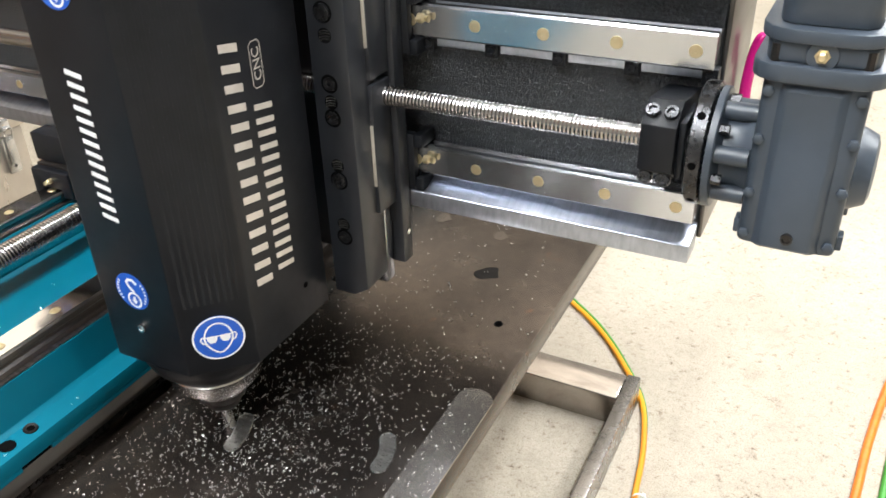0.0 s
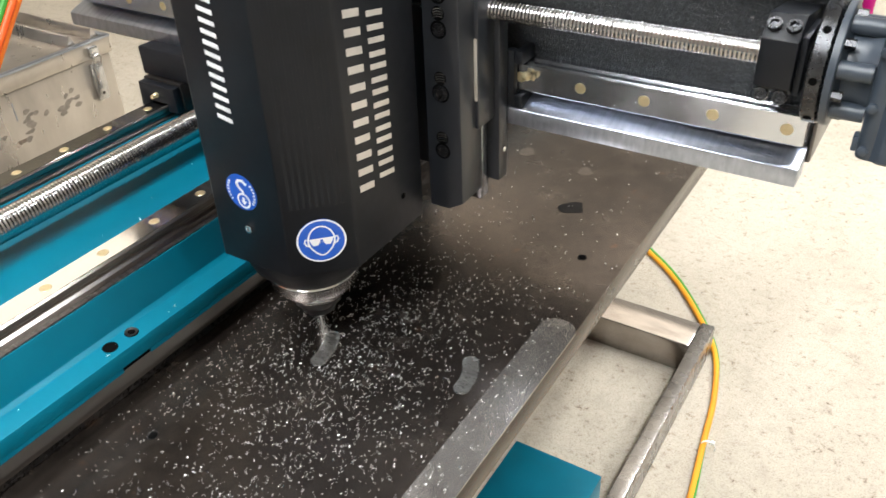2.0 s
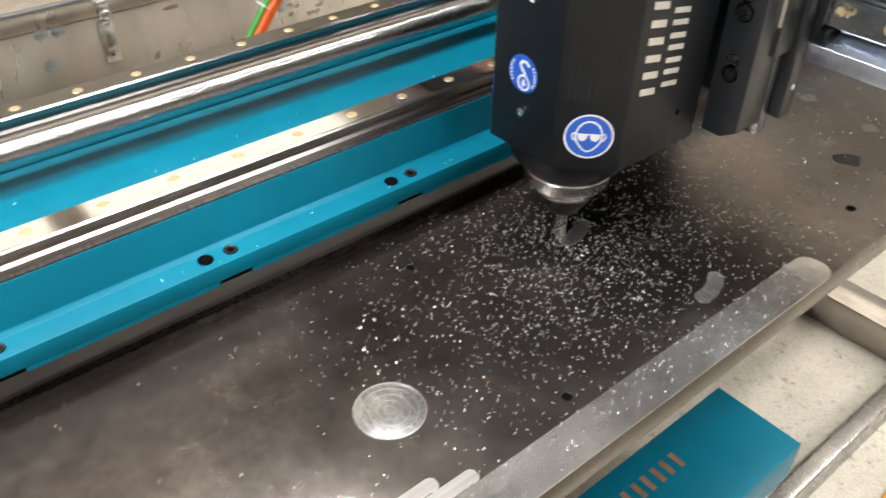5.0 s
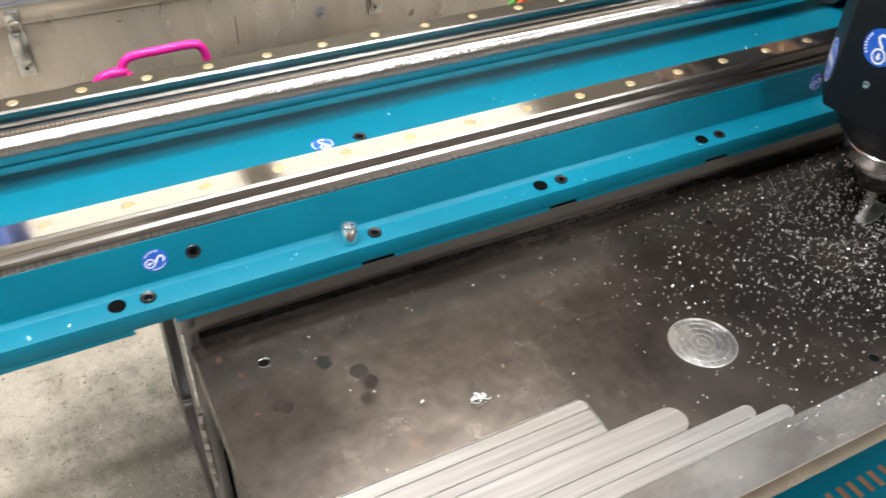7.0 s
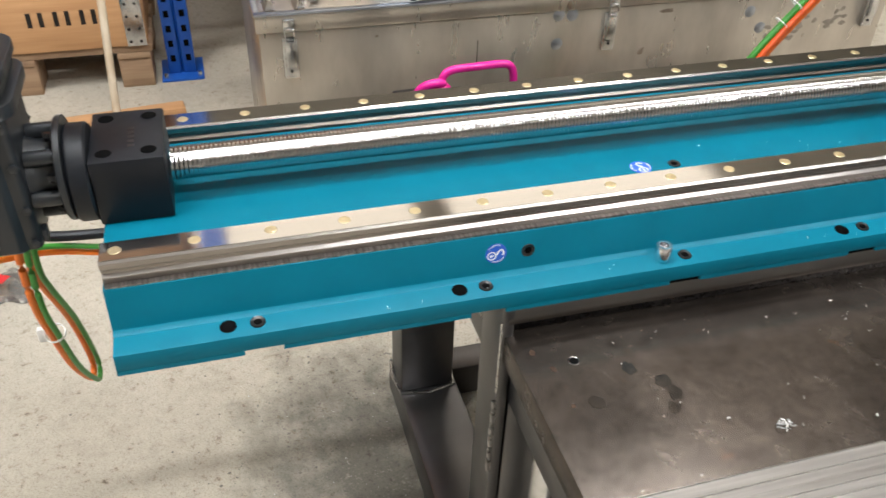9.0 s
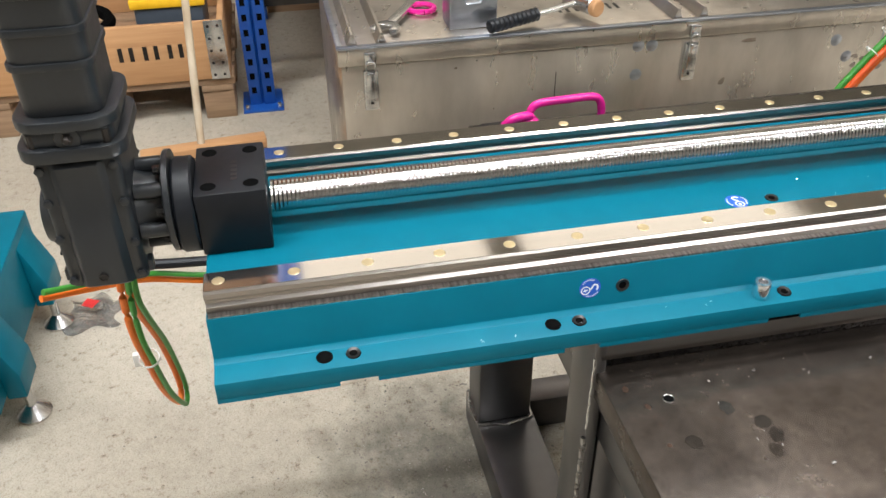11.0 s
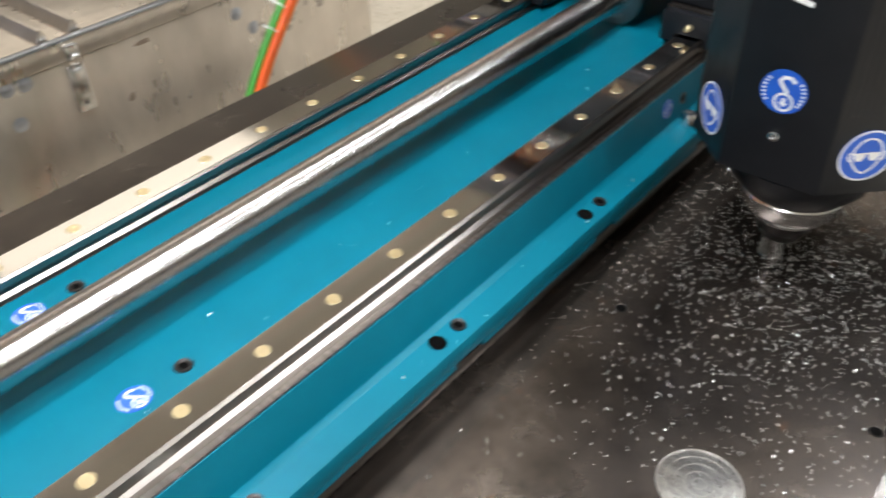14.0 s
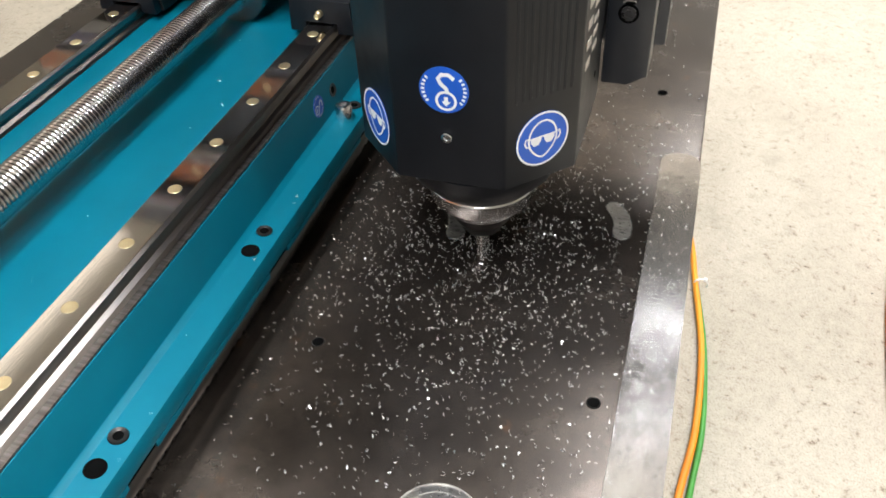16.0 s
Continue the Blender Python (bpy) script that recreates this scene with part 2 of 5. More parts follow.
def mill_scale():
    m, t, b = nodes("hot_rolled_steel_with_scale")
    v = coords(t)
    big = tex_noise(t, v, 5, 5, 0.6)
    col = mix_ramp(t, big, [(0.28, (0.058, 0.048, 0.042)), (0.5, (0.091, 0.075, 0.064)), (0.72, (0.146, 0.12, 0.101))])
    blotch = tex_noise(t, v, 16, 8, 0.68)
    dark = mix_ramp(t, blotch, [(0.22, (0.5, 0.47, 0.45)), (0.7, (1.1, 1.08, 1.06))])
    mul = t.nodes.new("ShaderNodeMixRGB")
    mul.blend_type = "MULTIPLY"
    mul.inputs[0].default_value = 0.8
    t.links.new(col, mul.inputs[1])
    t.links.new(dark, mul.inputs[2])
    fine = t.nodes.new("ShaderNodeMixRGB")
    fine.blend_type = "MULTIPLY"
    fine.inputs[0].default_value = 0.75
    t.links.new(mul.outputs[0], fine.inputs[1])
    t.links.new(mix_ramp(t, tex_noise(t, v, 62, 7, 0.72), [(0.3, (0.58, 0.55, 0.53)), (0.5, (1, 1, 1)), (0.7, (1.3, 1.27, 1.24))]), fine.inputs[2])
    mul = fine
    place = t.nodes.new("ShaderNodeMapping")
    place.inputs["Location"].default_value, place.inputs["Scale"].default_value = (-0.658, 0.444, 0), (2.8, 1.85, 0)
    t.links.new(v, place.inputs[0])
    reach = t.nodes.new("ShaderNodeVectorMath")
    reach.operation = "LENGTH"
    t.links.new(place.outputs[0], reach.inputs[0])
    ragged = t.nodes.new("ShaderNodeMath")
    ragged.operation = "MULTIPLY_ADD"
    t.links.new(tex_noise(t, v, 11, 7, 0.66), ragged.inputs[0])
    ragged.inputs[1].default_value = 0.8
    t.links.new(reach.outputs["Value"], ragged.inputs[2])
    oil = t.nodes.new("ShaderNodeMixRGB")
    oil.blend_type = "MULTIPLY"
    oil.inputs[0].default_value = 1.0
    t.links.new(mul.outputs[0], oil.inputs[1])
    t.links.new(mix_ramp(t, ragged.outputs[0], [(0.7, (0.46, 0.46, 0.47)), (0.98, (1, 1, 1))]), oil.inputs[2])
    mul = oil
    rust = mix_ramp(t, tex_noise(t, v, 34, 6, 0.6), [(0.66, (0, 0, 0)), (0.74, (0.7, 0.7, 0.7))])
    tint = t.nodes.new("ShaderNodeMixRGB")
    tint.inputs[2].default_value = (0.16, 0.085, 0.05, 1)
    t.links.new(rust, tint.inputs[0])
    t.links.new(mul.outputs[0], tint.inputs[1])
    t.links.new(tint.outputs[0], b.inputs["Base Color"])
    r = t.nodes.new("ShaderNodeMapRange")
    r.inputs[3].default_value, r.inputs[4].default_value = 0.17, 0.34
    t.links.new(blotch, r.inputs[0])
    t.links.new(r.outputs[0], b.inputs["Roughness"])
    b.inputs["Metallic"].default_value = 0.78
    bump(t, b, tex_noise(t, v, 180, 3), 0.08, 0.001)
    return m


def worn_steel():
    m, t, b = nodes("worn_bright_steel")
    v = coords(t, (1, 0.6, 1))
    big = tex_noise(t, v, 14, 5, 0.6)
    light = mix_ramp(t, big, [(0.3, (0.22, 0.2, 0.185)), (0.7, (0.6, 0.565, 0.53))])
    speck = mix_ramp(t, tex_noise(t, v, 130, 5, 0.7), [(0.36, (0.12, 0.1, 0.09)), (0.44, (1, 1, 1))])
    mul = t.nodes.new("ShaderNodeMixRGB")
    mul.blend_type = "MULTIPLY"
    mul.inputs[0].default_value = 0.35
    t.links.new(light, mul.inputs[1])
    t.links.new(speck, mul.inputs[2])
    t.links.new(mul.outputs[0], b.inputs["Base Color"])
    b.inputs["Metallic"].default_value = 0.85
    b.inputs["Roughness"].default_value = 0.25
    bump(t, b, tex_noise(t, v, 60, 4), 0.3, 0.001)
    return m


WORN = worn_steel()
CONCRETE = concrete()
SCALE_STEEL = mill_scale()
m_, t_, b_ = nodes("lamp_tube_glow")
b_.inputs["Emission Color"].default_value = (1, 0.96, 0.9, 1)
b_.inputs["Emission Strength"].default_value = 14
TUBE_GLOW = m_
# Glow of the added ceiling panels, a soft fill and not a known source.
m_, t_, b_ = nodes("fill_panel_glow")
b_.inputs["Emission Color"].default_value = (1, 0.9, 0.76, 1)
b_.inputs["Emission Strength"].default_value = 1.3
FILL_PANE = m_
WHITE_WALL = surface("white_ceiling_paint", (0.68, 0.66, 0.62), (0.76, 0.74, 0.7), (0.6, 0.8), scale=1.5, fine=80, bump_by=0.1)

# ---- builders ----
BASE = {}


def thing(name, label, category, at=(0, 0, 0), group="", kind=""):
    e = new(name)
    e.empty_display_size = 0.05
    e.location = at
    BASE[e] = Vector(at)
    return tagged(e, label, category, group, kind)


def origin(ob):
    o = Vector((0, 0, 0))
    while ob is not None:
        o += BASE.get(ob, Vector((0, 0, 0)))
        ob = ob.parent
    return o


def finish(bm, name, mat, smooth=35):
    me = bpy.data.meshes.new(name)
    bm.normal_update()
    bm.to_mesh(me)
    bm.free()
    me.materials.append(mat)
    if smooth:
        me.polygons.foreach_set("use_smooth", [True] * len(me.polygons))
        me.set_sharp_from_angle(angle=radians(smooth))
    return me


def part(name, bm, mat, parent=None, label="", smooth=35):
    """One mesh, given in world coordinates, under a thing or a part."""
    if parent is not None:
        bmesh.ops.translate(bm, verts=bm.verts, vec=-origin(parent))
    ob = new(name, finish(bm, name, mat, smooth))
    if parent is not None:
        ob.parent = parent
    if label:
        ob["label"] = label
    return ob


def setting(name, bm, mat, label, category, smooth=35):
    return tagged(part(name, bm, mat, None, "", smooth), label, category, "", "structure")


def box(x0, x1, y0, y1, z0, z1, bevel=0.0, bm=None, seg=2):
    own = bmesh.new()
    bmesh.ops.create_cube(own, size=1)
    bmesh.ops.scale(own, verts=own.verts, vec=(x1 - x0, y1 - y0, z1 - z0))
    bmesh.ops.translate(own, verts=own.verts, vec=((x0 + x1) / 2, (y0 + y1) / 2, (z0 + z1) / 2))
    if bevel:
        bmesh.ops.bevel(own, geom=list(own.edges), offset=bevel, segments=seg, affect="EDGES", profile=0.5)
    return join(bm, own)


def join(bm, own):
    if bm is None:
        return own
    me = bpy.data.meshes.new("tmp")
    own.to_mesh(me)
    own.free()
    bm.from_mesh(me)
    bpy.data.meshes.remove(me)
    return bm


def turned(p, axis):
    """Matrix that stands a z-axis shape at p with its axis along the given way."""
    return Matrix.Translation(p) @ Vector(axis).normalized().to_track_quat("Z", "Y").to_matrix().to_4x4()


def lathe(profile, p, axis=(0, 0, 1), seg=32, bm=None):
    """A turned body: profile of (radius, height) along axis from p."""
    own = bmesh.new()
    rings = []
    for r, h in profile:
        if r < 1e-6:
            rings.append([own.verts.new((0, 0, h))])
        else:
            rings.append([own.verts.new((r * math.cos(2 * math.pi * k / seg), r * math.sin(2 * math.pi * k / seg), h)) for k in range(seg)])
    for a, b in zip(rings, rings[1:]):
        for k in range(seg):
            j = (k + 1) % seg
            if len(a) == 1 and len(b) == 1:
                continue
            if len(a) == 1:
                own.faces.new((a[0], b[k], b[j]))
            elif len(b) == 1:
                own.faces.new((a[k], a[j], b[0]))
            else:
                own.faces.new((a[k], a[j], b[j], b[k]))
    bmesh.ops.recalc_face_normals(own, faces=own.faces)
    bmesh.ops.transform(own, matrix=turned(p, axis), verts=own.verts)
    return join(bm, own)


def rod(p, q, r, seg=20, bm=None, edge=0.0):
    d = (Vector(q) - Vector(p)).length
    e = min(edge, r * 0.4)
    prof = [(0, 0), (r - e, 0), (r, e), (r, d - e), (r - e, d), (0, d)] if e else [(0, 0), (r, 0), (r, d), (0, d)]
    return lathe(prof, p, Vector(q) - Vector(p), seg, bm)


def prism(outline, axis, a, b, bevel=0.0, bm=None):
    """Outline of 2D points drawn out along x, y or z from a to b."""
    own = bmesh.new()

    def at(u, v, w):
        return {"x": (w, u, v), "y": (u, w, v), "z": (u, v, w)}[axis]
    lo = [own.verts.new(at(u, v, a)) for u, v in outline]
    hi = [own.verts.new(at(u, v, b)) for u, v in outline]
    n = len(outline)
    own.faces.new(lo)
    own.faces.new(hi[::-1])
    for k in range(n):
        own.faces.new((lo[k], hi[k], hi[(k + 1) % n], lo[(k + 1) % n]))
    bmesh.ops.recalc_face_normals(own, faces=own.faces)
    if bevel:
        bmesh.ops.bevel(own, geom=list(own.edges), offset=bevel, segments=2, affect="EDGES", profile=0.5)
    return join(bm, own)


def tube(points, r, seg=10, bm=None, smooth_by=8):
    """A round cable through the points."""
    P = [Vector(p) for p in points]
    way = []
    for i in range(len(P) - 1):
        a, b, c, d = P[max(i - 1, 0)], P[i], P[i + 1], P[min(i + 2, len(P) - 1)]
        for k in range(smooth_by):
            s = k / smooth_by
            way.append(0.5 * ((2 * b) + (c - a) * s + (2 * a - 5 * b + 4 * c - d) * s * s + (3 * b - a - 3 * c + d) * s ** 3))
    way.append(P[-1])
    own = bmesh.new()
    rings = []
    for i, p in enumerate(way):
        d = (way[min(i + 1, len(way) - 1)] - way[max(i - 1, 0)]).normalized()
        u = d.cross(Vector((0, 0, 1)))
        u = u.normalized() if u.length > 0.05 else Vector((1, 0, 0))
        v = d.cross(u).normalized()
        rings.append([own.verts.new(p + r * (math.cos(2 * math.pi * k / seg) * u + math.sin(2 * math.pi * k / seg) * v)) for k in range(seg)])
    for a, b in zip(rings, rings[1:]):
        for k in range(seg):
            own.faces.new((a[k], a[(k + 1) % seg], b[(k + 1) % seg], b[k]))
    own.faces.new(rings[0])
    own.faces.new(rings[-1])
    bmesh.ops.recalc_face_normals(own, faces=own.faces)
    return join(bm, own)


def cap_screw(p, axis, r, h, parent, mat=STEEL, name="cap_screw"):
    """Socket head screw with a hexagon socket, its head h high from p along axis."""
    bm = lathe([(r * 0.96, 0), (r, h * 0.1), (r, h * 0.88), (r * 0.9, h), (r * 0.56, h), (r * 0.5, h * 0.45), (0, h * 0.42)], p, axis, 18)
    return part(name, bm, mat, parent)


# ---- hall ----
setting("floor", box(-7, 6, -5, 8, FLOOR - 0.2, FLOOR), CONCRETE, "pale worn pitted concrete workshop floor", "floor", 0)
for nm, b in (("wall_west", (-7.2, -7, -5, 8)), ("wall_east", (6, 6.2, -5, 8)), ("wall_south", (-7.2, 6.2, -5.2, -5)), ("wall_north", (-7.2, 6.2, 8, 8.2))):
    setting(nm, box(*b, FLOOR - 0.2, CEIL + 0.2), WALL_MAT, "plain pale painted workshop wall", "wall", 0)
setting("ceiling", box(-7, 6, -5, 8, CEIL, CEIL + 0.2), WHITE_WALL, "plain pale workshop ceiling", "ceiling", 0)

# Unseen glowing panels, added to brighten the hall and what the steel reflects.
for sx, sy in ((-6.4, -4.4), (-6.4, -1.65), (-6.4, 1.1), (-4.1, 5.2), (-1.45, 2.6), (-1.45, 5.2)):
    fill = thing("ceiling_fill", "added unseen glowing ceiling panel that brightens the hall and its reflections", "roof light", (sx + 1.2, sy + 1.2, CEIL), "roof lights")
    part("pane", box(sx, sx + 2.4, sy, sy + 2.45, CEIL - 0.02, CEIL - 0.005, 0.003), FILL_PANE, fill)
    for fy in (sy - 0.05, sy + 2.46):
        part("frame", box(sx - 0.05, sx + 2.45, fy, fy + 0.04, CEIL - 0.05, CEIL - 0.0005, 0.003), WHITE, fill)

LAMPS = [(-0.9, -0.8), (0.9, 1.2), (1.2, 5.0), (-0.1, -2.7), (2.3, 2.7)]
for lx, ly in LAMPS:
    th = thing("ceiling_light", "long white fluorescent light hung under the ceiling", "light", (lx, ly, CEIL - 0.3), "ceiling lights")
    part("housing", box(lx - 0.12, lx + 0.12, ly - 1.1, ly + 1.1, CEIL - 0.3, CEIL - 0.22, 0.01), WHITE, th)
    part("diffuser", box(lx - 0.1, lx + 0.1, ly - 1.08, ly + 1.08, CEIL - 0.315, CEIL - 0.302, 0.004), TUBE_GLOW, th)
    for yy in (-0.8, 0.8):
        part("hanger", rod((lx, ly + yy, CEIL - 0.22), (lx, ly + yy, CEIL), 0.006, 8), STEEL, th)
    la = bpy.data.lights.new("tube_light", "AREA")
    la.shape, la.size, la.size_y, la.energy, la.color = "RECTANGLE", 0.3, 2.2, 92, (0.935, 0.985, 1.03)
    lo = new("tube_light", la)
    lo.matrix_world = pose(lx, ly, CEIL - 0.33)

# ---- steel table with its frame ----
TX0, TX1, TY0, TY1 = -1.15, -0.256, -0.381, 1.33
table = thing("steel_table", "low welded steel table with a dark scaled top", "table", (-0.64, 0.5, FLOOR))
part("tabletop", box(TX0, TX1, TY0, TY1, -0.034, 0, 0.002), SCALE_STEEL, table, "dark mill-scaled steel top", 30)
part("side_rail", box(TX1 - 0.1, TX1 - 0.042, TY0 + 0.0705, TY1 - 0.004, -0.1, -0.0342, 0.004), TUBE_STEEL, table)
part("end_rail", box(TX0 + 0.01, TX1 - 0.042, TY0 + 0.012, TY0 + 0.07, -0.1, -0.0342, 0.004), LEG_STEEL, table)


def ribbon(xs, y_end, z, corner=0.006, seg=6):
    """A milled pass from the table's end to y_end, between two x, with a rounded end."""
    x0, x1 = xs
    pts = [(x0, TY0 + 0.002), (x1, TY0 + 0.002)]
    for k in range(seg + 1):
        w = math.pi / 2 * k / seg
        pts.append((x1 - corner + corner * math.cos(w), y_end - corner + corner * math.sin(w)))
    for k in range(seg + 1):
        w = math.pi / 2 + math.pi / 2 * k / seg
        pts.append((x0 + corner + corner * math.cos(w), y_end - corner + corner * math.sin(w)))
    return prism(pts, "z", -0.001, z)


for xs, ye, zz, cr in (((-0.3905, -0.3785), -0.096, 0.0009, 0.005), ((-0.3784, -0.3695), -0.0965, 0.0011, 0.0008), ((-0.3694, -0.361), -0.097, 0.0009, 0.0008),
                       ((-0.3609, -0.3515), -0.0975, 0.0011, 0.001), ((-0.3513, -0.3235), -0.028, 0.001, 0.0135), ((-0.3233, -0.3095), 0.03, 0.0006, 0.006),
                       ((-0.3093, -0.2955), 0.06, 0.001, 0.006)):
    part("milled_pass", ribbon(xs, ye, zz, cr), MILLED, table, "bright freshly milled strip")
part("worn_edge", ribbon((-0.2953, TX1 + 0.001), 0.525, 0.0008, 0.018, 8), WORN, table, "worn bright strip along the edge")
part("burr", tube([(-0.386, -0.0958, 0.0011), (-0.352, -0.0972, 0.0011)], 0.0007, 6, None, 2), STEEL, table, "thin bright burr across the milled ends")
for bx, ye in ((-0.3906, -0.101), (-0.3784, -0.097), (-0.3609, -0.097), (-0.3514, -0.097), (-0.3234, -0.04), (-0.3094, 0.02), (-0.2954, 0.05)):
    part("burr", tube([(bx, TY0 + 0.004, 0.0011), (bx, ye, 0.0011)], 0.0007, 6, None, 2), STEEL, table, "thin bright burr between milled passes")


def slot(points, r, z, name, rings=0):
    """A milled groove: the swept outline of a cutter of radius r, with a bright burr round it."""
    P = [Vector((x, y)) for x, y in points]
    left, right = [], []
    for i, p in enumerate(P):
        d = (P[min(i + 1, len(P) - 1)] - P[max(i - 1, 0)]).normalized()
        n = Vector((-d.y, d.x))
        left.append(p + n * r)
        right.append(p - n * r)
    d0, d1 = (P[1] - P[0]).normalized(), (P[-1] - P[-2]).normalized()

    def cap(c, d):
        n = Vector((-d.y, d.x))
        return [c + r * (-n * math.cos(w) + d * math.sin(w)) for w in [math.pi * k / 8 for k in range(1, 8)]]
    ring = right + cap(P[-1], d1) + left[::-1] + cap(P[0], -d0)
    floor_part = part(name, prism([(p.x, p.y) for p in ring], "z", -0.001, z), GROOVE, table, "bright milled groove in the dark steel")
    part("burr", tube([(p.x, p.y, z) for p in ring] + [(ring[0].x, ring[0].y, z)], 0.0007, 6, None, 1), STEEL, floor_part)
    return floor_part


slot([(-0.4700, 0.341), (-0.4716, 0.354), (-0.4755, 0.367), (-0.4815, 0.3785)], 0.0085, 0.0005, "milled_groove")
slot([(-0.3190, 0.379), (-0.3195, 0.392), (-0.3235, 0.405), (-0.3305, 0.4165)], 0.0085, 0.0005, "milled_groove")
disc = part("milled_disc", lathe([(0, 0.0006), (0.031, 0.0006), (0.0322, 0)], (-0.3985, 0.0455, 0.0), (0, 0, 1), 48), GROOVE, table, "round milled spot with cutter rings")
for rr in (0.005, 0.011, 0.018, 0.025, 0.0315):
    part("cutter_ring", tube([(-0.3985 + rr * math.cos(k * math.pi / 12), 0.0455 + rr * math.sin(k * math.pi / 12), 0.0006) for k in range(25)], 0.0003 if rr < 0.03 else 0.0006, 6, None, 2), MILLED, disc)
for hx, hy in ((-0.307, 0.646), (-0.313, 0.175), (-0.541, 0.179), (-0.545, 0.65), (-0.551, -0.327)):
    # Flat black disc: the shade down the hole is painted, nothing is bored.
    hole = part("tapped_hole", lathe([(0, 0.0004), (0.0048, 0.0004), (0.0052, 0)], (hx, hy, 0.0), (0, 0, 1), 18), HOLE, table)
    part("rim", lathe([(0.0048, 0.0004), (0.0054, 0.0009), (0.0058, 0.0002)], (hx, hy, 0.0), (0, 0, 1), 18), STEEL if hy < -0.3 else DARK_STEEL, hole)
for hx, hy, rr in ((-0.366, 0.746, 0.016), (-0.39, 0.845, 0.011), (-0.49, 0.86, 0.012)):
    part("stain", prism([(hx + rr * (1 + 0.2 * math.sin(3 * w + hx * 60)) * math.cos(w), hy + rr * (1 + 0.25 * math.cos(2 * w + hy * 40)) * math.sin(w)) for w in [k * math.pi / 10 for k in range(20)]], "z", -0.001, 0.00025), STAIN if rr > 0.015 else FAINT, table, "dark oil stain on the steel")
def smudge(cx, cy, rx, ry, mat, label, z=0.00025):
    rs = random.Random(int(abs(cx * 7000 + cy * 3000)))
    ph, a, b = rs.uniform(0, 6), rs.uniform(0.05, 0.16), rs.uniform(0.04, 0.12)
    ring_ = []
    for k in range(24):
        w = k * math.pi / 12
        q = 1 + a * math.sin(2 * w + ph) + b * math.sin(5 * w + 2 * ph)
        ring_.append((cx + rx * q * math.cos(w), cy + ry * q * math.sin(w)))
    part("stain", prism(ring_, "z", -0.001, z), mat, table, label)


for cx, cy, rx, ry in ((-0.529, -0.279, 0.008, 0.007), (-0.506, -0.255, 0.0085, 0.0075), (-0.489, -0.251, 0.008, 0.0075), (-0.473, -0.261, 0.007, 0.006), (-0.496, -0.327, 0.009, 0.007)):
    smudge(cx, cy, rx, ry, FAINT, "faint dark finger mark on the steel")
for cx, cy, rx, ry in ((-0.545, -0.35, 0.0035, 0.0025), (-0.497, -0.35, 0.002, 0.0025), (-0.571, -0.362, 0.004, 0.003)):
    smudge(cx, cy, rx, ry, RUST, "small orange rust spot on the steel")
for cx in (-1.13, -0.64):
    for y0, y1 in ((TY0 + 0.012, TY0 + 0.112), (1.2, 1.24)):
        leg = part("leg", box(cx - 0.04, cx + 0.04, y0, y1, FLOOR + 0.0752, -0.1, 0.006), LEG_STEEL, table)
        zb = FLOOR + 0.077
        part("weld", tube([(cx - 0.042, y0 - 0.001, zb), (cx + 0.042, y0 - 0.001, zb), (cx + 0.042, y1 + 0.001, zb), (cx - 0.042, y1 + 0.001, zb)], 0.0028, 6, None, 2), TUBE_STEEL, leg)
part("foot_rail", box(-1.185, -0.292, TY0 + 0.01, TY0 + 0.12, FLOOR, FLOOR + 0.075, 0.004), LEG_STEEL, table)
part("foot_rail", box(-1.125, -0.292, 1.245, 1.33, FLOOR, FLOOR + 0.075, 0.004), FOOT_STEEL, table, "bright steel foot rail with a rubbed top")
part("foot_rail", box(-0.2915, -0.263, TY0 + 0.01, 1.335, FLOOR, FLOOR + 0.0752, 0.003), TUBE_STEEL, table)
part("foot_rail", box(-1.186, -1.126, TY0 + 0.1205, 1.335, FLOOR, FLOOR + 0.0748, 0.004), LEG_STEEL, table)
part("foot_rail", box(-1.125, -0.292, 0.1, 0.16, FLOOR, FLOOR + 0.07, 0.004), LEG_STEEL, table)
post_tube = part("corner_post", box(-0.655, -0.598, TY0 - 0.004, TY0 + 0.01, -0.5, 0.044, 0.003), LEG_STEEL, table)
part("weld", tube([(-0.5975 + 0.0012 * (k % 2), TY0 - 0.004, 0.02 - 0.012 * k) for k in range(9)], 0.0013, 6), STEEL, post_tube, "thin bright weld seam")
part("weld", tube([(-0.5985 + 0.002 * (k % 2), TY0 - 0.005, -0.09 - 0.01 * k) for k in range(12)], 0.003, 6), TUBE_STEEL, post_tube, "thick pale weld bead")
part("round_leg", rod((-0.545, TY0 + 0.04, FLOOR + 0.0755), (-0.545, TY0 + 0.04, -0.1), 0.016, 16), STEEL, table)
part("end_apron", box(-0.52, -0.33, TY0 + 0.05, TY0 + 0.06, FLOOR + 0.0755, -0.1005, 0.002), LEG_STEEL, table)
for bx in (-0.62, -0.88):
    packer = thing("packing_bar", "dark chamfered steel bar between table and beam", "bar", (bx, 0.5, 0.0), "packing bars")
    part("bar", prism([(bx - 0.022, 0.0155), (bx + 0.0225, 0.0155), (bx + 0.0225, 0.021), (bx + 0.018, 0.034), (bx + 0.008, 0.0465), (bx - 0.022, 0.0465)], "y", TY0 + 0.003, TY1 - 0.02, 0.001), PACK_BAR, packer)
    # Added dark recessed strip: imitates the shade on the bar's lower side.
    part("shim", box(bx - 0.022, bx + 0.014, TY0 + 0.006, TY1 - 0.022, 0.0, 0.0153, 0.0006), OXIDE, packer, "dark recessed strip standing in for the shaded lower side of the bar")

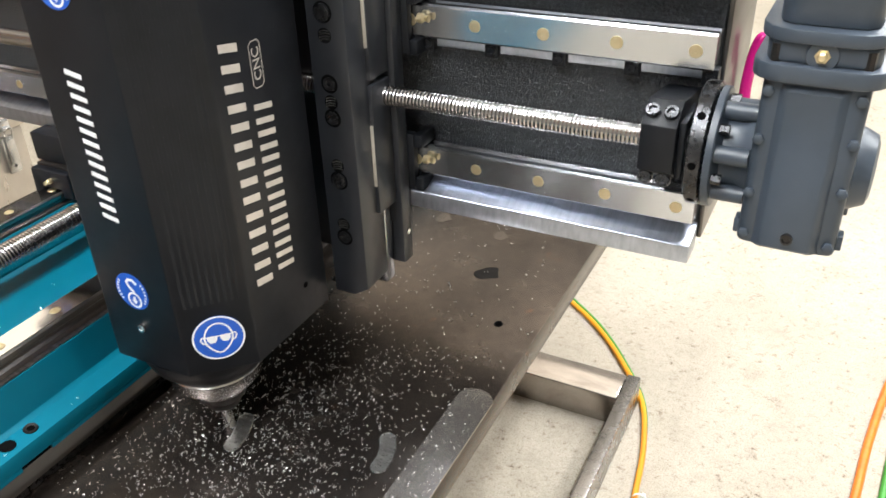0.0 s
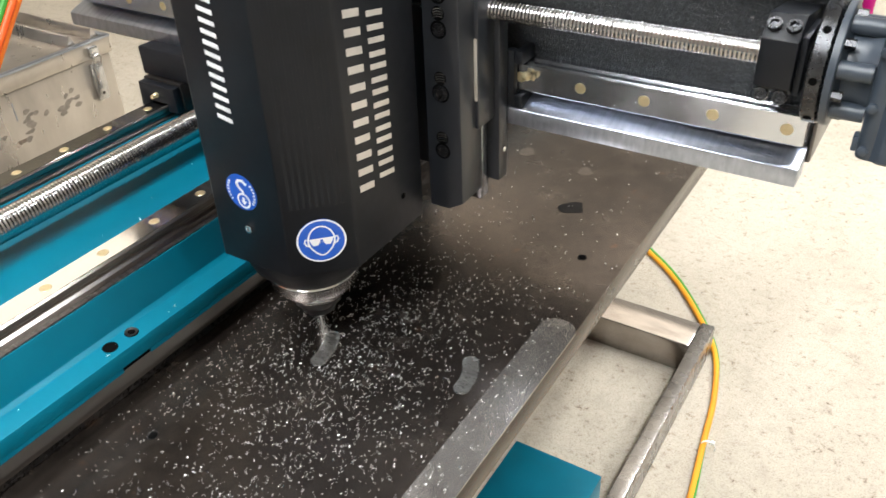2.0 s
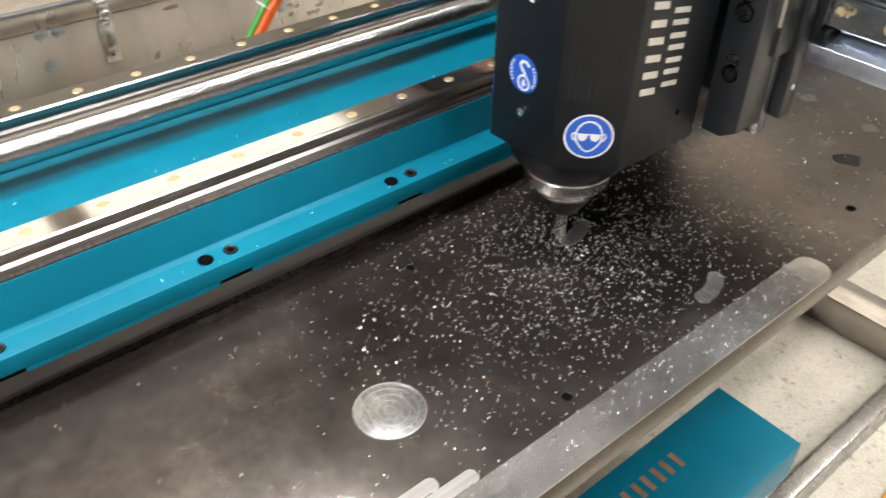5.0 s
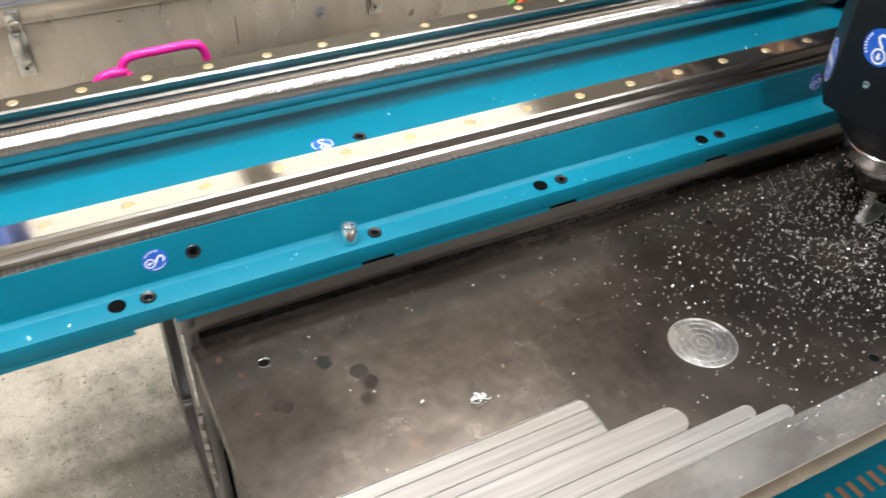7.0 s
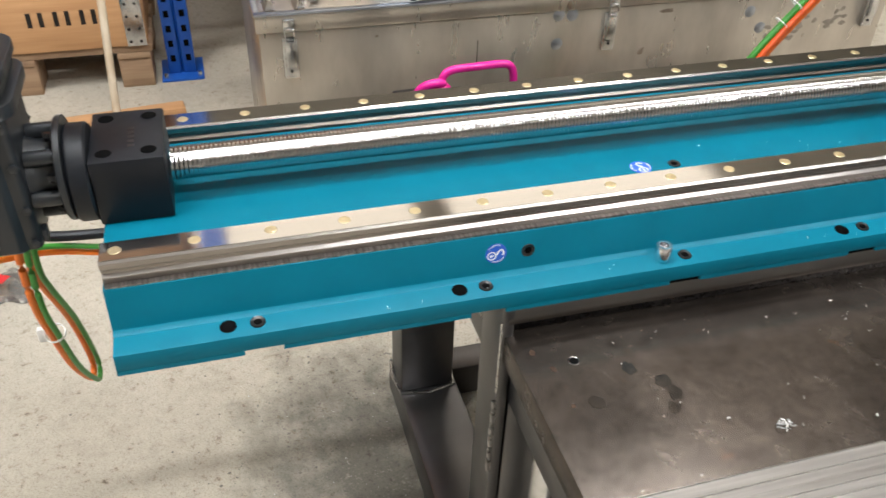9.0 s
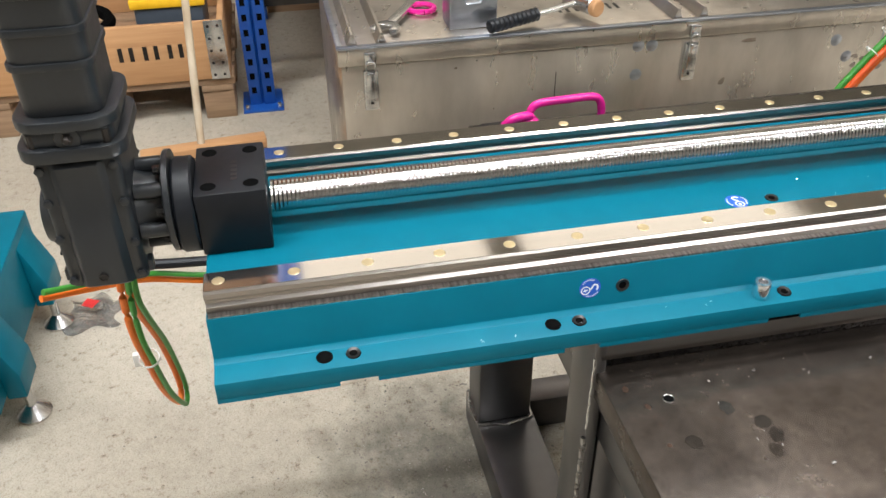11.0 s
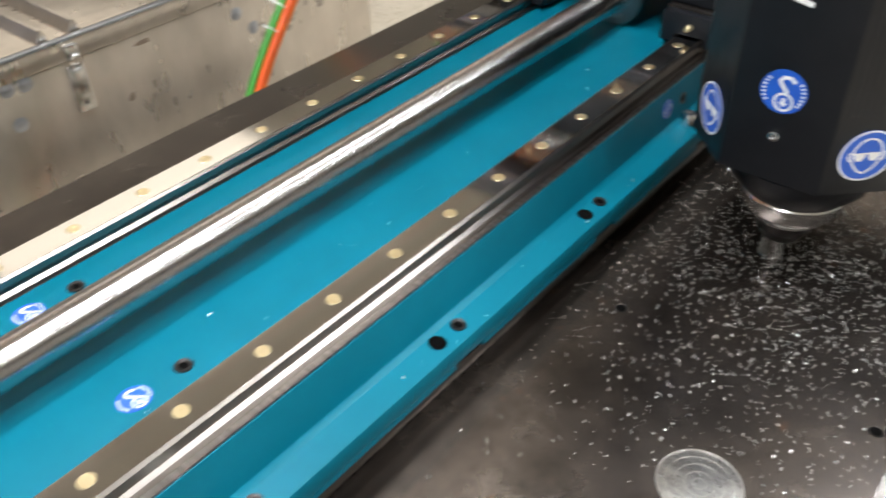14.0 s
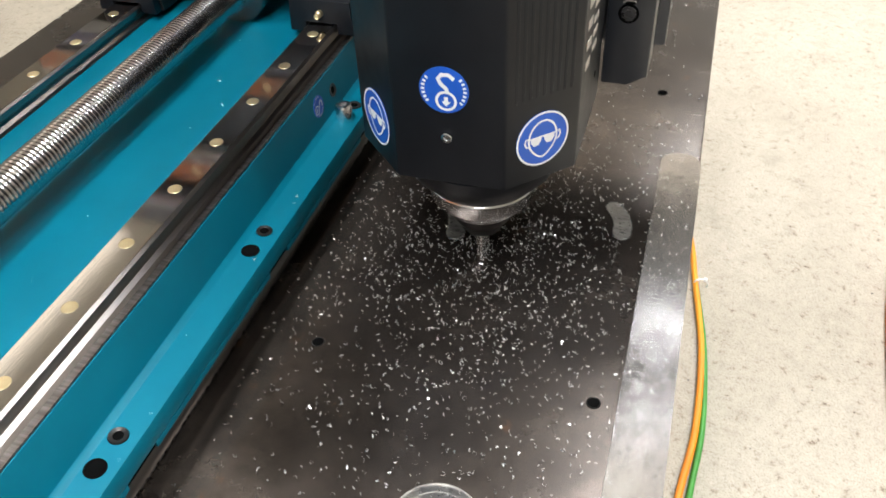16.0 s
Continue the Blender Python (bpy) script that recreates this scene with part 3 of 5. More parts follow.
# ---- teal beam ----
BY0, BY1 = -0.735, 1.55
beam = thing("machine_beam", "long teal painted machine beam with two linear rails", "machine beam", (-0.75, 0.4, 0.0465))
outline = [(-0.594, 0.047), (-0.594, 0.0515), (-0.5843, 0.0515), (-0.5855, 0.068), (-0.607, 0.0705), (-0.612, 0.074), (-0.6165, 0.1145), (-0.66, 0.1145), (-0.66, 0.122), (-0.84, 0.122),
           (-0.84, 0.1145), (-0.8835, 0.1145), (-0.888, 0.074), (-0.893, 0.0705), (-0.9145, 0.068), (-0.916, 0.047)]
part("body", prism(outline, "y", BY0, BY1, 0.0008), TEAL, beam)
SECTION = [(-0.0155, 0), (0.0155, 0), (0.0155, 0.007), (0.0125, 0.0095), (0.0125, 0.0125), (0.0155, 0.0155), (0.0155, 0.021), (0.0135, 0.023),
           (-0.0135, 0.023), (-0.0155, 0.021), (-0.0155, 0.0155), (-0.0125, 0.0125), (-0.0125, 0.0095), (-0.0155, 0.007)]


def bolt_cap(p, axis, parent):
    cap = part("bolt_cap", lathe([(0, 0.0003), (0.0012, 0.0003), (0.0014, 0.0005), (0.0052, 0.0005), (0.0056, 0)], p, axis, 20), BRASS, parent)
    return cap


for rx in (-0.6385, -0.861):
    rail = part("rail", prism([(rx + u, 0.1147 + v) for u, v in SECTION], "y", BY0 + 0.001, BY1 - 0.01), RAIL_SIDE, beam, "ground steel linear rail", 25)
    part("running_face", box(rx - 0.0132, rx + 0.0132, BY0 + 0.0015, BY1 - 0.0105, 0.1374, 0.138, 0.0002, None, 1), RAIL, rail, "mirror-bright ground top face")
    part("shim", box(rx - 0.022, rx + 0.0212, BY0 + 0.002, BY1 - 0.011, 0.1146, 0.1164), SHOULDER, rail)
    for k in range(33):
        bolt_cap((rx, (-0.7215 if rx > -0.75 else -0.7245) + 0.0645 * k, 0.138), (0, 0, 1), rail)


def dark_hole(p, axis, parent, r=0.0072, threaded=False):
    # Flat disc on the surface, its black standing in for shade in the bore.
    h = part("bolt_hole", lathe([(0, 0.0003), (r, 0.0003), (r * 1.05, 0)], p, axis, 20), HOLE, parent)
    if threaded:
        part("thread", lathe([(r * 0.55, 0.0004), (r * 0.95, 0.0012), (r * 1.02, 0.0004)], p, axis, 20), DARK_STEEL, h)
    return h


for hy in (-0.64, -0.43, -0.013, 0.2, 0.614, 0.82):
    dark_hole((-0.5992, hy, 0.0698), (0.1, 0, 1), beam)
    dark_hole((-0.5992, hy + 0.0255, 0.0698), (0.1, 0, 1), beam, 0.0066, True)
for hy in (-0.222, 0.404):
    cap_screw((-0.5992, hy, 0.0695), (0, 0, 1), 0.0082, 0.0165, beam, TURNED)
    dark_hole((-0.5992, hy + 0.0255, 0.0698), (0.1, 0, 1), beam, 0.0066, True)
edge = BY0
for hy in (-0.612, -0.405, -0.2, 0.008, 0.214, 0.42, None):
    stop = BY1 if hy is None else hy - 0.017
    part("lip", prism([(-0.594, 0.047), (-0.584, 0.047), (-0.5843, 0.05145), (-0.594, 0.05145)], "y", edge, stop), TEAL, beam)
    edge = stop + 0.034
    if hy is not None and hy > -0.3:
        # Black box in the lip's gap paints the shade inside it.
        part("notch_shade", box(-0.5938, -0.5862, hy - 0.0168, hy + 0.0168, 0.0468, 0.0512), HOLE, beam)
for hy in (-0.359, 0.416):
    dark_hole((-0.6143, hy, 0.093), (1, 0, 0.11), beam, 0.0066, True)
for hx in (-0.684, -0.816):
    dark_hole((hx, -0.174, 0.122), (0, 0, 1), beam, 0.0066, True)


def flat(m, ring, bm, z):
    own = bmesh.new()
    own.faces.new([own.verts.new(m @ Vector((x, y, z))) for x, y in ring])
    return join(bm, own)


def circle(r, n=32, cx=0, cy=0, k=1.0):
    return [(cx + r * math.cos(2 * math.pi * i / n), cy + k * r * math.sin(2 * math.pi * i / n)) for i in range(n)]


def annulus(m, r0, r1, z, bm=None, n=32, cx=0, cy=0, k=1.0):
    own = bmesh.new()
    a = [own.verts.new(m @ Vector((x, y, z))) for x, y in circle(r0, n, cx, cy, k)]
    b = [own.verts.new(m @ Vector((x, y, z))) for x, y in circle(r1, n, cx, cy, k)]
    for i in range(n):
        j = (i + 1) % n
        own.faces.new((a[i], b[i], b[j], a[j]))
    return join(bm, own)


def stroke(m, pts, w, z, bm=None):
    """A flat line of width w through the points."""
    own = bmesh.new()
    P = [Vector(p) for p in pts]
    L, R = [], []
    for i, p in enumerate(P):
        d = (P[min(i + 1, len(P) - 1)] - P[max(i - 1, 0)]).normalized()
        n = Vector((-d.y, d.x)) * w / 2
        L.append(own.verts.new(m @ Vector((p.x + n.x, p.y + n.y, z))))
        R.append(own.verts.new(m @ Vector((p.x - n.x, p.y - n.y, z))))
    for i in range(len(P) - 1):
        own.faces.new((R[i], R[i + 1], L[i + 1], L[i]))
    return join(bm, own)


def facing(p, normal, up=(0, 0, 1)):
    """Pose of a flat label at p: its z along the normal, its y near up."""
    n = Vector(normal).normalized()
    x = Vector(up).cross(n).normalized()
    y = n.cross(x)
    m = Matrix((x, y, n)).transposed().to_4x4()
    return Matrix.Translation(p) @ m


def disc_face(m, r, parent, border):
    own = lathe([(0, 0.0004), (r, 0.0004), (r, 0)], (0, 0, 0), (0, 0, 1), 40)
    bmesh.ops.transform(own, matrix=m, verts=own.verts)
    st = part("safety_sticker", own, STICKER, parent, "round blue safety sticker")
    if border:
        part("border", annulus(m, r * 0.93, r * 1.0, 0.00055), WHITE, st)
    return st


def hook_sticker(p, normal, r, parent, up=(0, 0, 1)):
    m = facing(p, normal, up)
    st = disc_face(m, r, parent, False)
    bm = stroke(m, [(r * x, r * y) for x, y in ((0.42, 0.5), (0.2, 0.68), (-0.08, 0.66), (-0.22, 0.48), (-0.1, 0.26), (0.12, 0.06), (0.12, -0.14))], r * 0.17, 0.00055)
    bm = annulus(m, r * 0.33, r * 0.44, 0.00055, bm, 24, r * 0.08, -r * 0.46)
    bm = stroke(m, [(r * 0.08, -r * 0.28), (r * 0.08, -r * 0.5)], r * 0.16, 0.00055, bm)
    bm = flat(m, [(-r * 0.12, -r * 0.48), (r * 0.08, -r * 0.7), (r * 0.28, -r * 0.48)], bm, 0.00055)
    part("hook_print", bm, WHITE, st, "", 0)
    for side in (-1, 1):
        for k in range(7):
            w = math.pi / 2 + side * (math.pi / 2 + radians(-36 + 12 * k))
            c, s_ = math.cos(w), math.sin(w)
            bm = stroke(m, [(r * 0.78 * c, r * 0.78 * s_), (r * 0.92 * c, r * 0.92 * s_)], r * 0.1, 0.00055)
            part("lettering_bar", bm, WHITE, st, "", 0)
    return st


def goggle_sticker(p, normal, r, parent):
    m = facing(p, normal)
    st = disc_face(m, r, parent, True)
    head = []
    for k in range(33):
        w = math.pi / 2 + 2 * math.pi * k / 32
        c, q = math.cos(w), math.sin(w)
        squeeze = 1.0 if q > 0 else 1.0 - 0.34 * q * q
        head.append((r * 0.53 * c * squeeze, r * (0.66 if q > 0 else 0.7) * q + r * 0.02))
    bm = stroke(m, head, r * 0.07, 0.00055)
    for s_ in (-1, 1):
        bm = flat(m, [(s_ * r * 0.05, r * 0.08), (s_ * r * 0.24, r * 0.12), (s_ * r * 0.45, r * 0.12), (s_ * r * 0.45, -r * 0.04), (s_ * r * 0.34, -r * 0.2), (s_ * r * 0.16, -r * 0.19), (s_ * r * 0.06, -r * 0.04)][::s_], bm, 0.0006)
        bm = stroke(m, [(s_ * r * 0.5, -r * 0.18), (s_ * r * 0.62, -r * 0.14), (s_ * r * 0.68, r * 0.02), (s_ * r * 0.64, r * 0.14), (s_ * r * 0.54, r * 0.12)], r * 0.065, 0.00055, bm)
    bm = stroke(m, [(-r * 0.55, r * 0.1), (r * 0.55, r * 0.1)], r * 0.06, 0.0005, bm)
    part("goggles_print", bm, WHITE, st, "", 0)
    return st


hook_sticker((-0.6143, -0.391, 0.0945), (1, 0, 0.11), 0.0105, beam, (0, 1, 0.3))
hook_sticker((-0.6143, 0.382, 0.0945), (1, 0, 0.11), 0.0105, beam, (0, 1, 0.3))
hook_sticker((-0.685, -0.212, 0.1221), (0, 0, 1), 0.0115, beam, (-1, 0, 0))
hook_sticker((-0.816, -0.212, 0.1221), (0, 0, 1), 0.0115, beam, (-1, 0, 0))


def thread_screw(p, axis, length, r, pitch, seg=20):
    """A ball screw: a shaft with one helical round-bottomed groove."""
    depth = (1.0, 1.0, 0.985, 0.962, 0.962, 0.985)
    n = len(depth)
    turns = int(length / pitch)
    m = turned(p, axis)
    rows = turns * n + 1
    vs, fs = [], []
    for i in range(rows + n):
        rr = r * depth[i % n]
        for k in range(seg):
            w = 2 * math.pi * k / seg
            vs.append(m @ Vector((rr * math.cos(w), rr * math.sin(w), i * pitch / n - pitch * k / seg)))
    for i in range(rows - 1):
        for k in range(seg - 1):
            fs.append((i * seg + k, i * seg + k + 1, (i + 1) * seg + k + 1, (i + 1) * seg + k))
        fs.append((i * seg + seg - 1, (i + n) * seg, (i + n + 1) * seg, (i + 1) * seg + seg - 1))
    me = bpy.data.meshes.new("thread")
    me.from_pydata(vs, [], fs)
    own = bmesh.new()
    own.from_mesh(me)
    bpy.data.meshes.remove(me)
    return own


part("ball_screw", thread_screw((-0.742, -0.669, 0.155), (0, 1, 0), 2.1, 0.0158, 0.004, 24), SCREW, beam, "ground steel ball screw", 60)
block = part("bearing_block", box(-0.797, -0.702, -0.737, -0.673, 0.1225, 0.186, 0.002), BLACK, beam, "black steel screw bearing block")
for px in (-0.782, -0.717):
    for py in (-0.724, -0.686):
        dark_hole((px, py, 0.1861), (0, 0, 1), block, 0.0068)
for k in range(5):
    part("lettering_bar", box(-0.762 + 0.008 * k, -0.757 + 0.008 * k, -0.704, -0.6985, 0.1861, 0.1863), DARK_STEEL, block)
part("bearing_flange", lathe([(0, 0), (0.043, 0), (0.045, 0.002), (0.045, 0.016), (0.043, 0.0185), (0, 0.0185)], (-0.742, -0.7375, 0.1565), (0, -1, 0), 36), BLACK, beam)


def gear_motor(parent, m, coat, plug_coat):
    """A right-angle gear unit with the motor standing on it. Its output face is at local x = 0."""
    def put(name, bm, mat, under=None, label=""):
        bmesh.ops.transform(bm, matrix=m, verts=bm.verts)
        return part(name, bm, mat, under or parent, label)

    def rounded(hx, hy, c, cx):
        ring_ = []
        for qx, qy, w0 in ((1, -1, -90), (1, 1, 0), (-1, 1, 90), (-1, -1, 180)):
            for k in range(5):
                w = radians(w0 + 22.5 * k)
                ring_.append((cx + qx * (hx - c) + c * math.cos(w), qy * (hy - c) + c * math.sin(w)))
        return ring_

    def bulge(sy):
        """The proud middle of a cover: a deep lower panel, a slanting step and a shallow upper panel."""
        own = bmesh.new()
        rows_ = []
        for z, deep, half in ((-0.052, 0.006, 0.02), (-0.049, 0.0095, 0.019), (0.014, 0.0095, 0.0185), (0.026, 0.005, 0.0185), (0.068, 0.005, 0.0185), (0.0715, 0.001, 0.019)):
            rows_.append([own.verts.new((0.0345 + u, sy * (0.0447 + d), z)) for u, d in ((-half - 0.004, 0.0), (-half + 0.0005, deep * 0.82), (-half + 0.003, deep), (half - 0.003, deep), (half - 0.0005, deep * 0.82), (half + 0.004, 0.0))])
        for a, b in zip(rows_, rows_[1:]):
            for k in range(5):
                own.faces.new((a[k], a[k + 1], b[k + 1], b[k]))
        own.faces.new(rows_[0])
        own.faces.new(rows_[-1])
        bmesh.ops.recalc_face_normals(own, faces=own.faces)
        return own
    gear = put("gearbox", prism(rounded(0.0345, 0.045, 0.007, 0.0345), "z", -0.054, 0.074, 0.002), coat, None, "blue-grey cast right-angle gearbox")
    for sy in (-1, 1):
        put("cover", bulge(sy), coat, gear)
        for bx, bz in ((0.005, -0.046), (0.064, -0.046), (0.004, -0.012), (0.065, -0.002), (0.004, 0.03), (0.065, 0.035), (0.005, 0.066), (0.064, 0.066)):
            put("hex_bolt", lathe([(0, 0.0035), (0.003, 0.0035), (0.0042, 0.0028), (0.0042, 0)], (bx, sy * 0.0445, bz), (0, sy, 0), 6), coat, gear)
        put("drain_plug", lathe([(0, 0.0015), (0.0024, 0.0015), (0.003, 0.003), (0.0042, 0.003), (0.0044, 0)], (0.036, sy * 0.0538, -0.04), (0, sy, 0), 14), DARK_STEEL, gear)
    for sx in (-1, 1):
        for by in (-0.03, 0.03):
            put("corner_lug", box(0.0345 + sx * 0.0345 - 0.004, 0.0345 + sx * 0.0345 + 0.004, by - 0.006, by + 0.006, -0.052, -0.04, 0.001), coat, gear)
    put("side_hub", lathe([(0, 0.014), (0.02, 0.014), (0.026, 0.012), (0.03, 0.004), (0.031, 0)], (0.069, 0, 0.0), (1, 0, 0), 32), coat, gear)
    flange = put("motor_flange", prism(rounded(0.0435, 0.053, 0.02, 0.0345), "z", 0.0745, 0.087, 0.002), coat)
    put("adapter", prism(rounded(0.036, 0.047, 0.012, 0.0345), "z", 0.0872, 0.101, 0.002), coat, flange)
    put("upper_flange", prism(rounded(0.0415, 0.052, 0.024, 0.0345), "z", 0.1012, 0.111, 0.002), coat, flange)
    for sy in (-1, 1):
        plug = put("oil_plug", lathe([(0, 0.006), (0.0025, 0.006), (0.0036, 0.005), (0.0036, 0.002), (0.005, 0.002), (0.005, 0)], (0.0345, sy * 0.0475, 0.094), (0, sy, 0), 6), plug_coat, flange, "oil plug")
        put("plug_boss", lathe([(0, 0.005), (0.01, 0.005), (0.012, 0)], (0.0345, sy * 0.0435, 0.094), (0, sy, 0), 20), coat, flange)
        for bx in (0.006, 0.063):
            put("flange_bolt", lathe([(0, 0.012), (0.0042, 0.012), (0.0042, 0)], (bx, sy * 0.043, 0.087), (0, 0, 1), 8), DARK_STEEL, flange)
    motor = put("motor", prism(rounded(0.0315, 0.042, 0.014, 0.0345), "z", 0.1112, 0.36, 0.002), coat, None, "blue-grey motor housing")
    for k in range(5):
        put("cooling_rib", prism(rounded(0.0335, 0.0445, 0.014, 0.0345), "z", 0.15 + 0.028 * k, 0.156 + 0.028 * k, 0.001), coat, motor)
    put("output_flange", lathe([(0, 0), (0.034, 0), (0.032, 0.006), (0.03, 0.01), (0.03, 0.022), (0.036, 0.025), (0.0465, 0.0255), (0.0475, 0.0265), (0.0475, 0.0312), (0, 0.0312)], (0, 0, 0), (-1, 0, 0), 36), coat)
    for k in range(6):
        w = k * math.pi / 3 + 0.3
        put("neck_boss", rod((-0.0012, 0.036 * math.cos(w + 0.5), 0.036 * math.sin(w + 0.5)), (-0.0255, 0.036 * math.cos(w + 0.5), 0.036 * math.sin(w + 0.5)), 0.007, 12), coat)
        put("clamp_bolt", rod((-0.018, 0.038 * math.cos(w), 0.038 * math.sin(w)), (-0.0256, 0.038 * math.cos(w), 0.038 * math.sin(w)), 0.0042, 6), OXIDE)


# Same unit as on the gantry; coat and plug are darkened to imitate shade.
beam_drive = thing("beam_drive", "grey cast gear motor, coloured as if in shade, driving the beam's ball screw", "gear motor", (-0.742, -0.83, 0.157))
gear_motor(beam_drive, pose(-0.742, -0.788, 0.1625, 0, 0, -90), SHADED_CAST, DARK_STEEL)

# ---- gantry arm ----
gantry = thing("gantry_arm", "black gantry arm with linear rails and ball screw", "gantry", (-0.5, 0.65, 0.14))
GX0, GX1, GF = -1.06, -0.0825, 0.576
part("body", box(GX0, GX1, GF, 0.72, 0.206, 0.52, 0.002), BLACK_CAST, gantry, "arm body with wrinkled black coating")
part("lower_ledge", prism([(0.5445, 0.201), (0.5755, 0.201), (0.5755, 0.228), (0.569, 0.228), (0.5445, 0.2185)], "x", GX0, GX1 + 0.0015, 0.0008), EXTRUSION, gantry, "milled aluminium ledge")
part("upper_ledge", prism([(0.5445, 0.437), (0.5755, 0.43), (0.5755, 0.456), (0.5445, 0.456)], "x", GX0, GX1 + 0.0015, 0.0008), EXTRUSION, gantry, "milled aluminium ledge")
# Unseen black block, added so the tabletop reflects dark behind the arm.
part("unseen_back_cover", box(GX0 + 0.02, GX1 - 0.05, 0.7205, 0.8, 0.2065, 0.33, 0.003), BLACK, gantry)
part("end_plate", box(GX1 + 0.0005, GX1 + 0.005, 0.58, 0.715, 0.21, 0.515, 0.001), PACK_BAR, gantry)
part("rail_shoulder", box(GX0, GX1 + 0.001, 0.5685, 0.5755, 0.3635, 0.3728, 0.0006), EXTRUSION, gantry, "milled aluminium shoulder")
for gz in (0.2505, 0.3905):
    rail = part("rail", prism([(GF - v, gz + u) for u, v in SECTION], "x", GX0 + 0.004, GX1 - 0.0005), RAIL_X, gantry, "ground steel linear rail", 25)
    for k in range(15):
        bolt_cap((-0.0985 - 0.0645 * k, GF - 0.023, gz), (0, -1, 0), rail)
for k in range(15):
    cl = part("rail_clamp", box(-0.093 - 0.0645 * k, -0.079 - 0.0645 * k - 0.001, 0.562, 0.5755, 0.3605, 0.3745, 0.0012), BLACK, gantry)
    cap_screw((-0.0865 - 0.0645 * k, 0.562, 0.3675), (0, -1, 0), 0.0042, 0.003, cl, BLACK, "clamp_screw")
part("ball_screw", thread_screw((GX0 + 0.01, 0.52, 0.3275), (1, 0, 0), 0.94, 0.0098, 0.0036, 20), SCREW_X, gantry, "ground steel ball screw", 60)
bb = part("bearing_block", prism([(0.488, 0.312), (0.5, 0.304), (0.5755, 0.304), (0.5755, 0.354), (0.508, 0.365), (0.488, 0.35)], "x", -0.1215, -0.0935, 0.0012), BLACK, gantry, "black screw bearing block")
for bx in (-0.115, -0.1005):
    cap_screw((bx, 0.498, 0.3575), (0, -0.6, 0.8), 0.0058, 0.004, bb, OXIDE)
    cap_screw((bx, 0.498, 0.3025), (0, -0.96, 0.28), 0.0058, 0.009, bb, OXIDE)
part("bearing_cover", box(-0.0933, -0.088, 0.496, 0.545, 0.306, 0.352, 0.001), BLACK, gantry)
part("lock_nut", rod((-0.0878, 0.52, 0.3275), (-0.083, 0.52, 0.3275), 0.014, 20, None, 0.001), STEEL, gantry)
ring = part("coupling_ring", lathe([(0.02, 0), (0.047, 0), (0.049, 0.0015), (0.049, 0.0115), (0.046, 0.0135), (0.02, 0.0135)], (-0.0828, 0.52, 0.3295), (1, 0, 0), 40), OXIDE, gantry, "dark steel coupling ring")
for k in range(8):
    w = k * math.pi / 4
    dark_hole((-0.0765, 0.52 + 0.0491 * math.cos(w), 0.3295 + 0.0491 * math.sin(w)), (0, math.cos(w), math.sin(w)), ring, 0.003)
gear_motor(gantry, pose(-0.0375, 0.518, 0.3285), GREY_CAST, BRASS)
part("carriage_plate", box(-0.9, -0.58, 0.52, 0.82, 0.166, 0.2045, 0.003), BLACK, gantry)
for rx in (-0.6385, -0.861):
    for cy in (0.515, 0.72):
        cb = part("rail_carriage", prism([(rx - 0.036, 0.128), (rx - 0.0165, 0.128), (rx - 0.0165, 0.1395), (rx + 0.0165, 0.1395), (rx + 0.0165, 0.128), (rx + 0.036, 0.128), (rx + 0.034, 0.1655), (rx - 0.034, 0.1655)], "y", cy, cy + 0.085, 0.001), DARK_STEEL, gantry, "dark steel rail carriage")
        part("end_cap", prism([(rx - 0.034, 0.129), (rx - 0.0165, 0.129), (rx - 0.0165, 0.1395), (rx + 0.0165, 0.1395), (rx + 0.0165, 0.129), (rx + 0.034, 0.129), (rx + 0.032, 0.163), (rx - 0.032, 0.163)], "y", cy - 0.012, cy - 0.0005, 0.001), BLACK, cb)
        part("grease_nipple", lathe([(0.0035, 0), (0.0035, 0.004), (0.002, 0.006), (0.0028, 0.009), (0, 0.011)], (rx, cy - 0.012, 0.15), (0, -1, 0), 10), BRASS, cb)
nut = part("screw_nut", lathe([(0.0165, 0), (0.034, 0), (0.034, 0.014), (0.026, 0.016), (0.026, 0.05), (0.0165, 0.05)], (-0.742, 0.52, 0.1565), (0, 1, 0), 32), STEEL, gantry)

# ---- milling spindle with its slide ----
SX, SY = -0.497, 0.362
AXIS = 0.0072  # the tool axis beside the housing middle
spindle = thing("milling_spindle", "black octagonal milling spindle with blue safety stickers", "spindle", (SX, SY, 0))
octo = [(-0.042, -0.067), (0.042, -0.067), (0.087, -0.022), (0.087, 0.09), (-0.087, 0.09), (-0.087, -0.022)]
housing = part("housing", prism([(SX + u, SY + v) for u, v in octo], "z", 0.128, 0.96, 0.0016), BLACK, spindle, "black anodised housing")
dr = Vector((1, 1, 0)).normalized()
for k in range(9):
    c = Vector((SX + 0.042, SY - 0.067, 0)) + Vector((1, 1, 0)) * (0.0062 + 0.0041 * k)
    own = box(-0.0013, 0.0013, -0.0002, 0.0002, 0.2, 0.95, 0.00015, None, 1)
    bmesh.ops.transform(own, matrix=Matrix.Translation(c) @ pose(0, 0, 0, 0, 0, 45), verts=own.verts)
    part("rib", own, BLACK, housing)
part("nose_cone", lathe([(0, 0), (0.047, 0), (0.05, 0.004), (0.06, 0.015), (0.0645, 0.026), (0.067, 0.035), (0, 0.035)], (SX + AXIS, SY, 0.0925), (0, 0, 1), 48), BLACK, spindle)
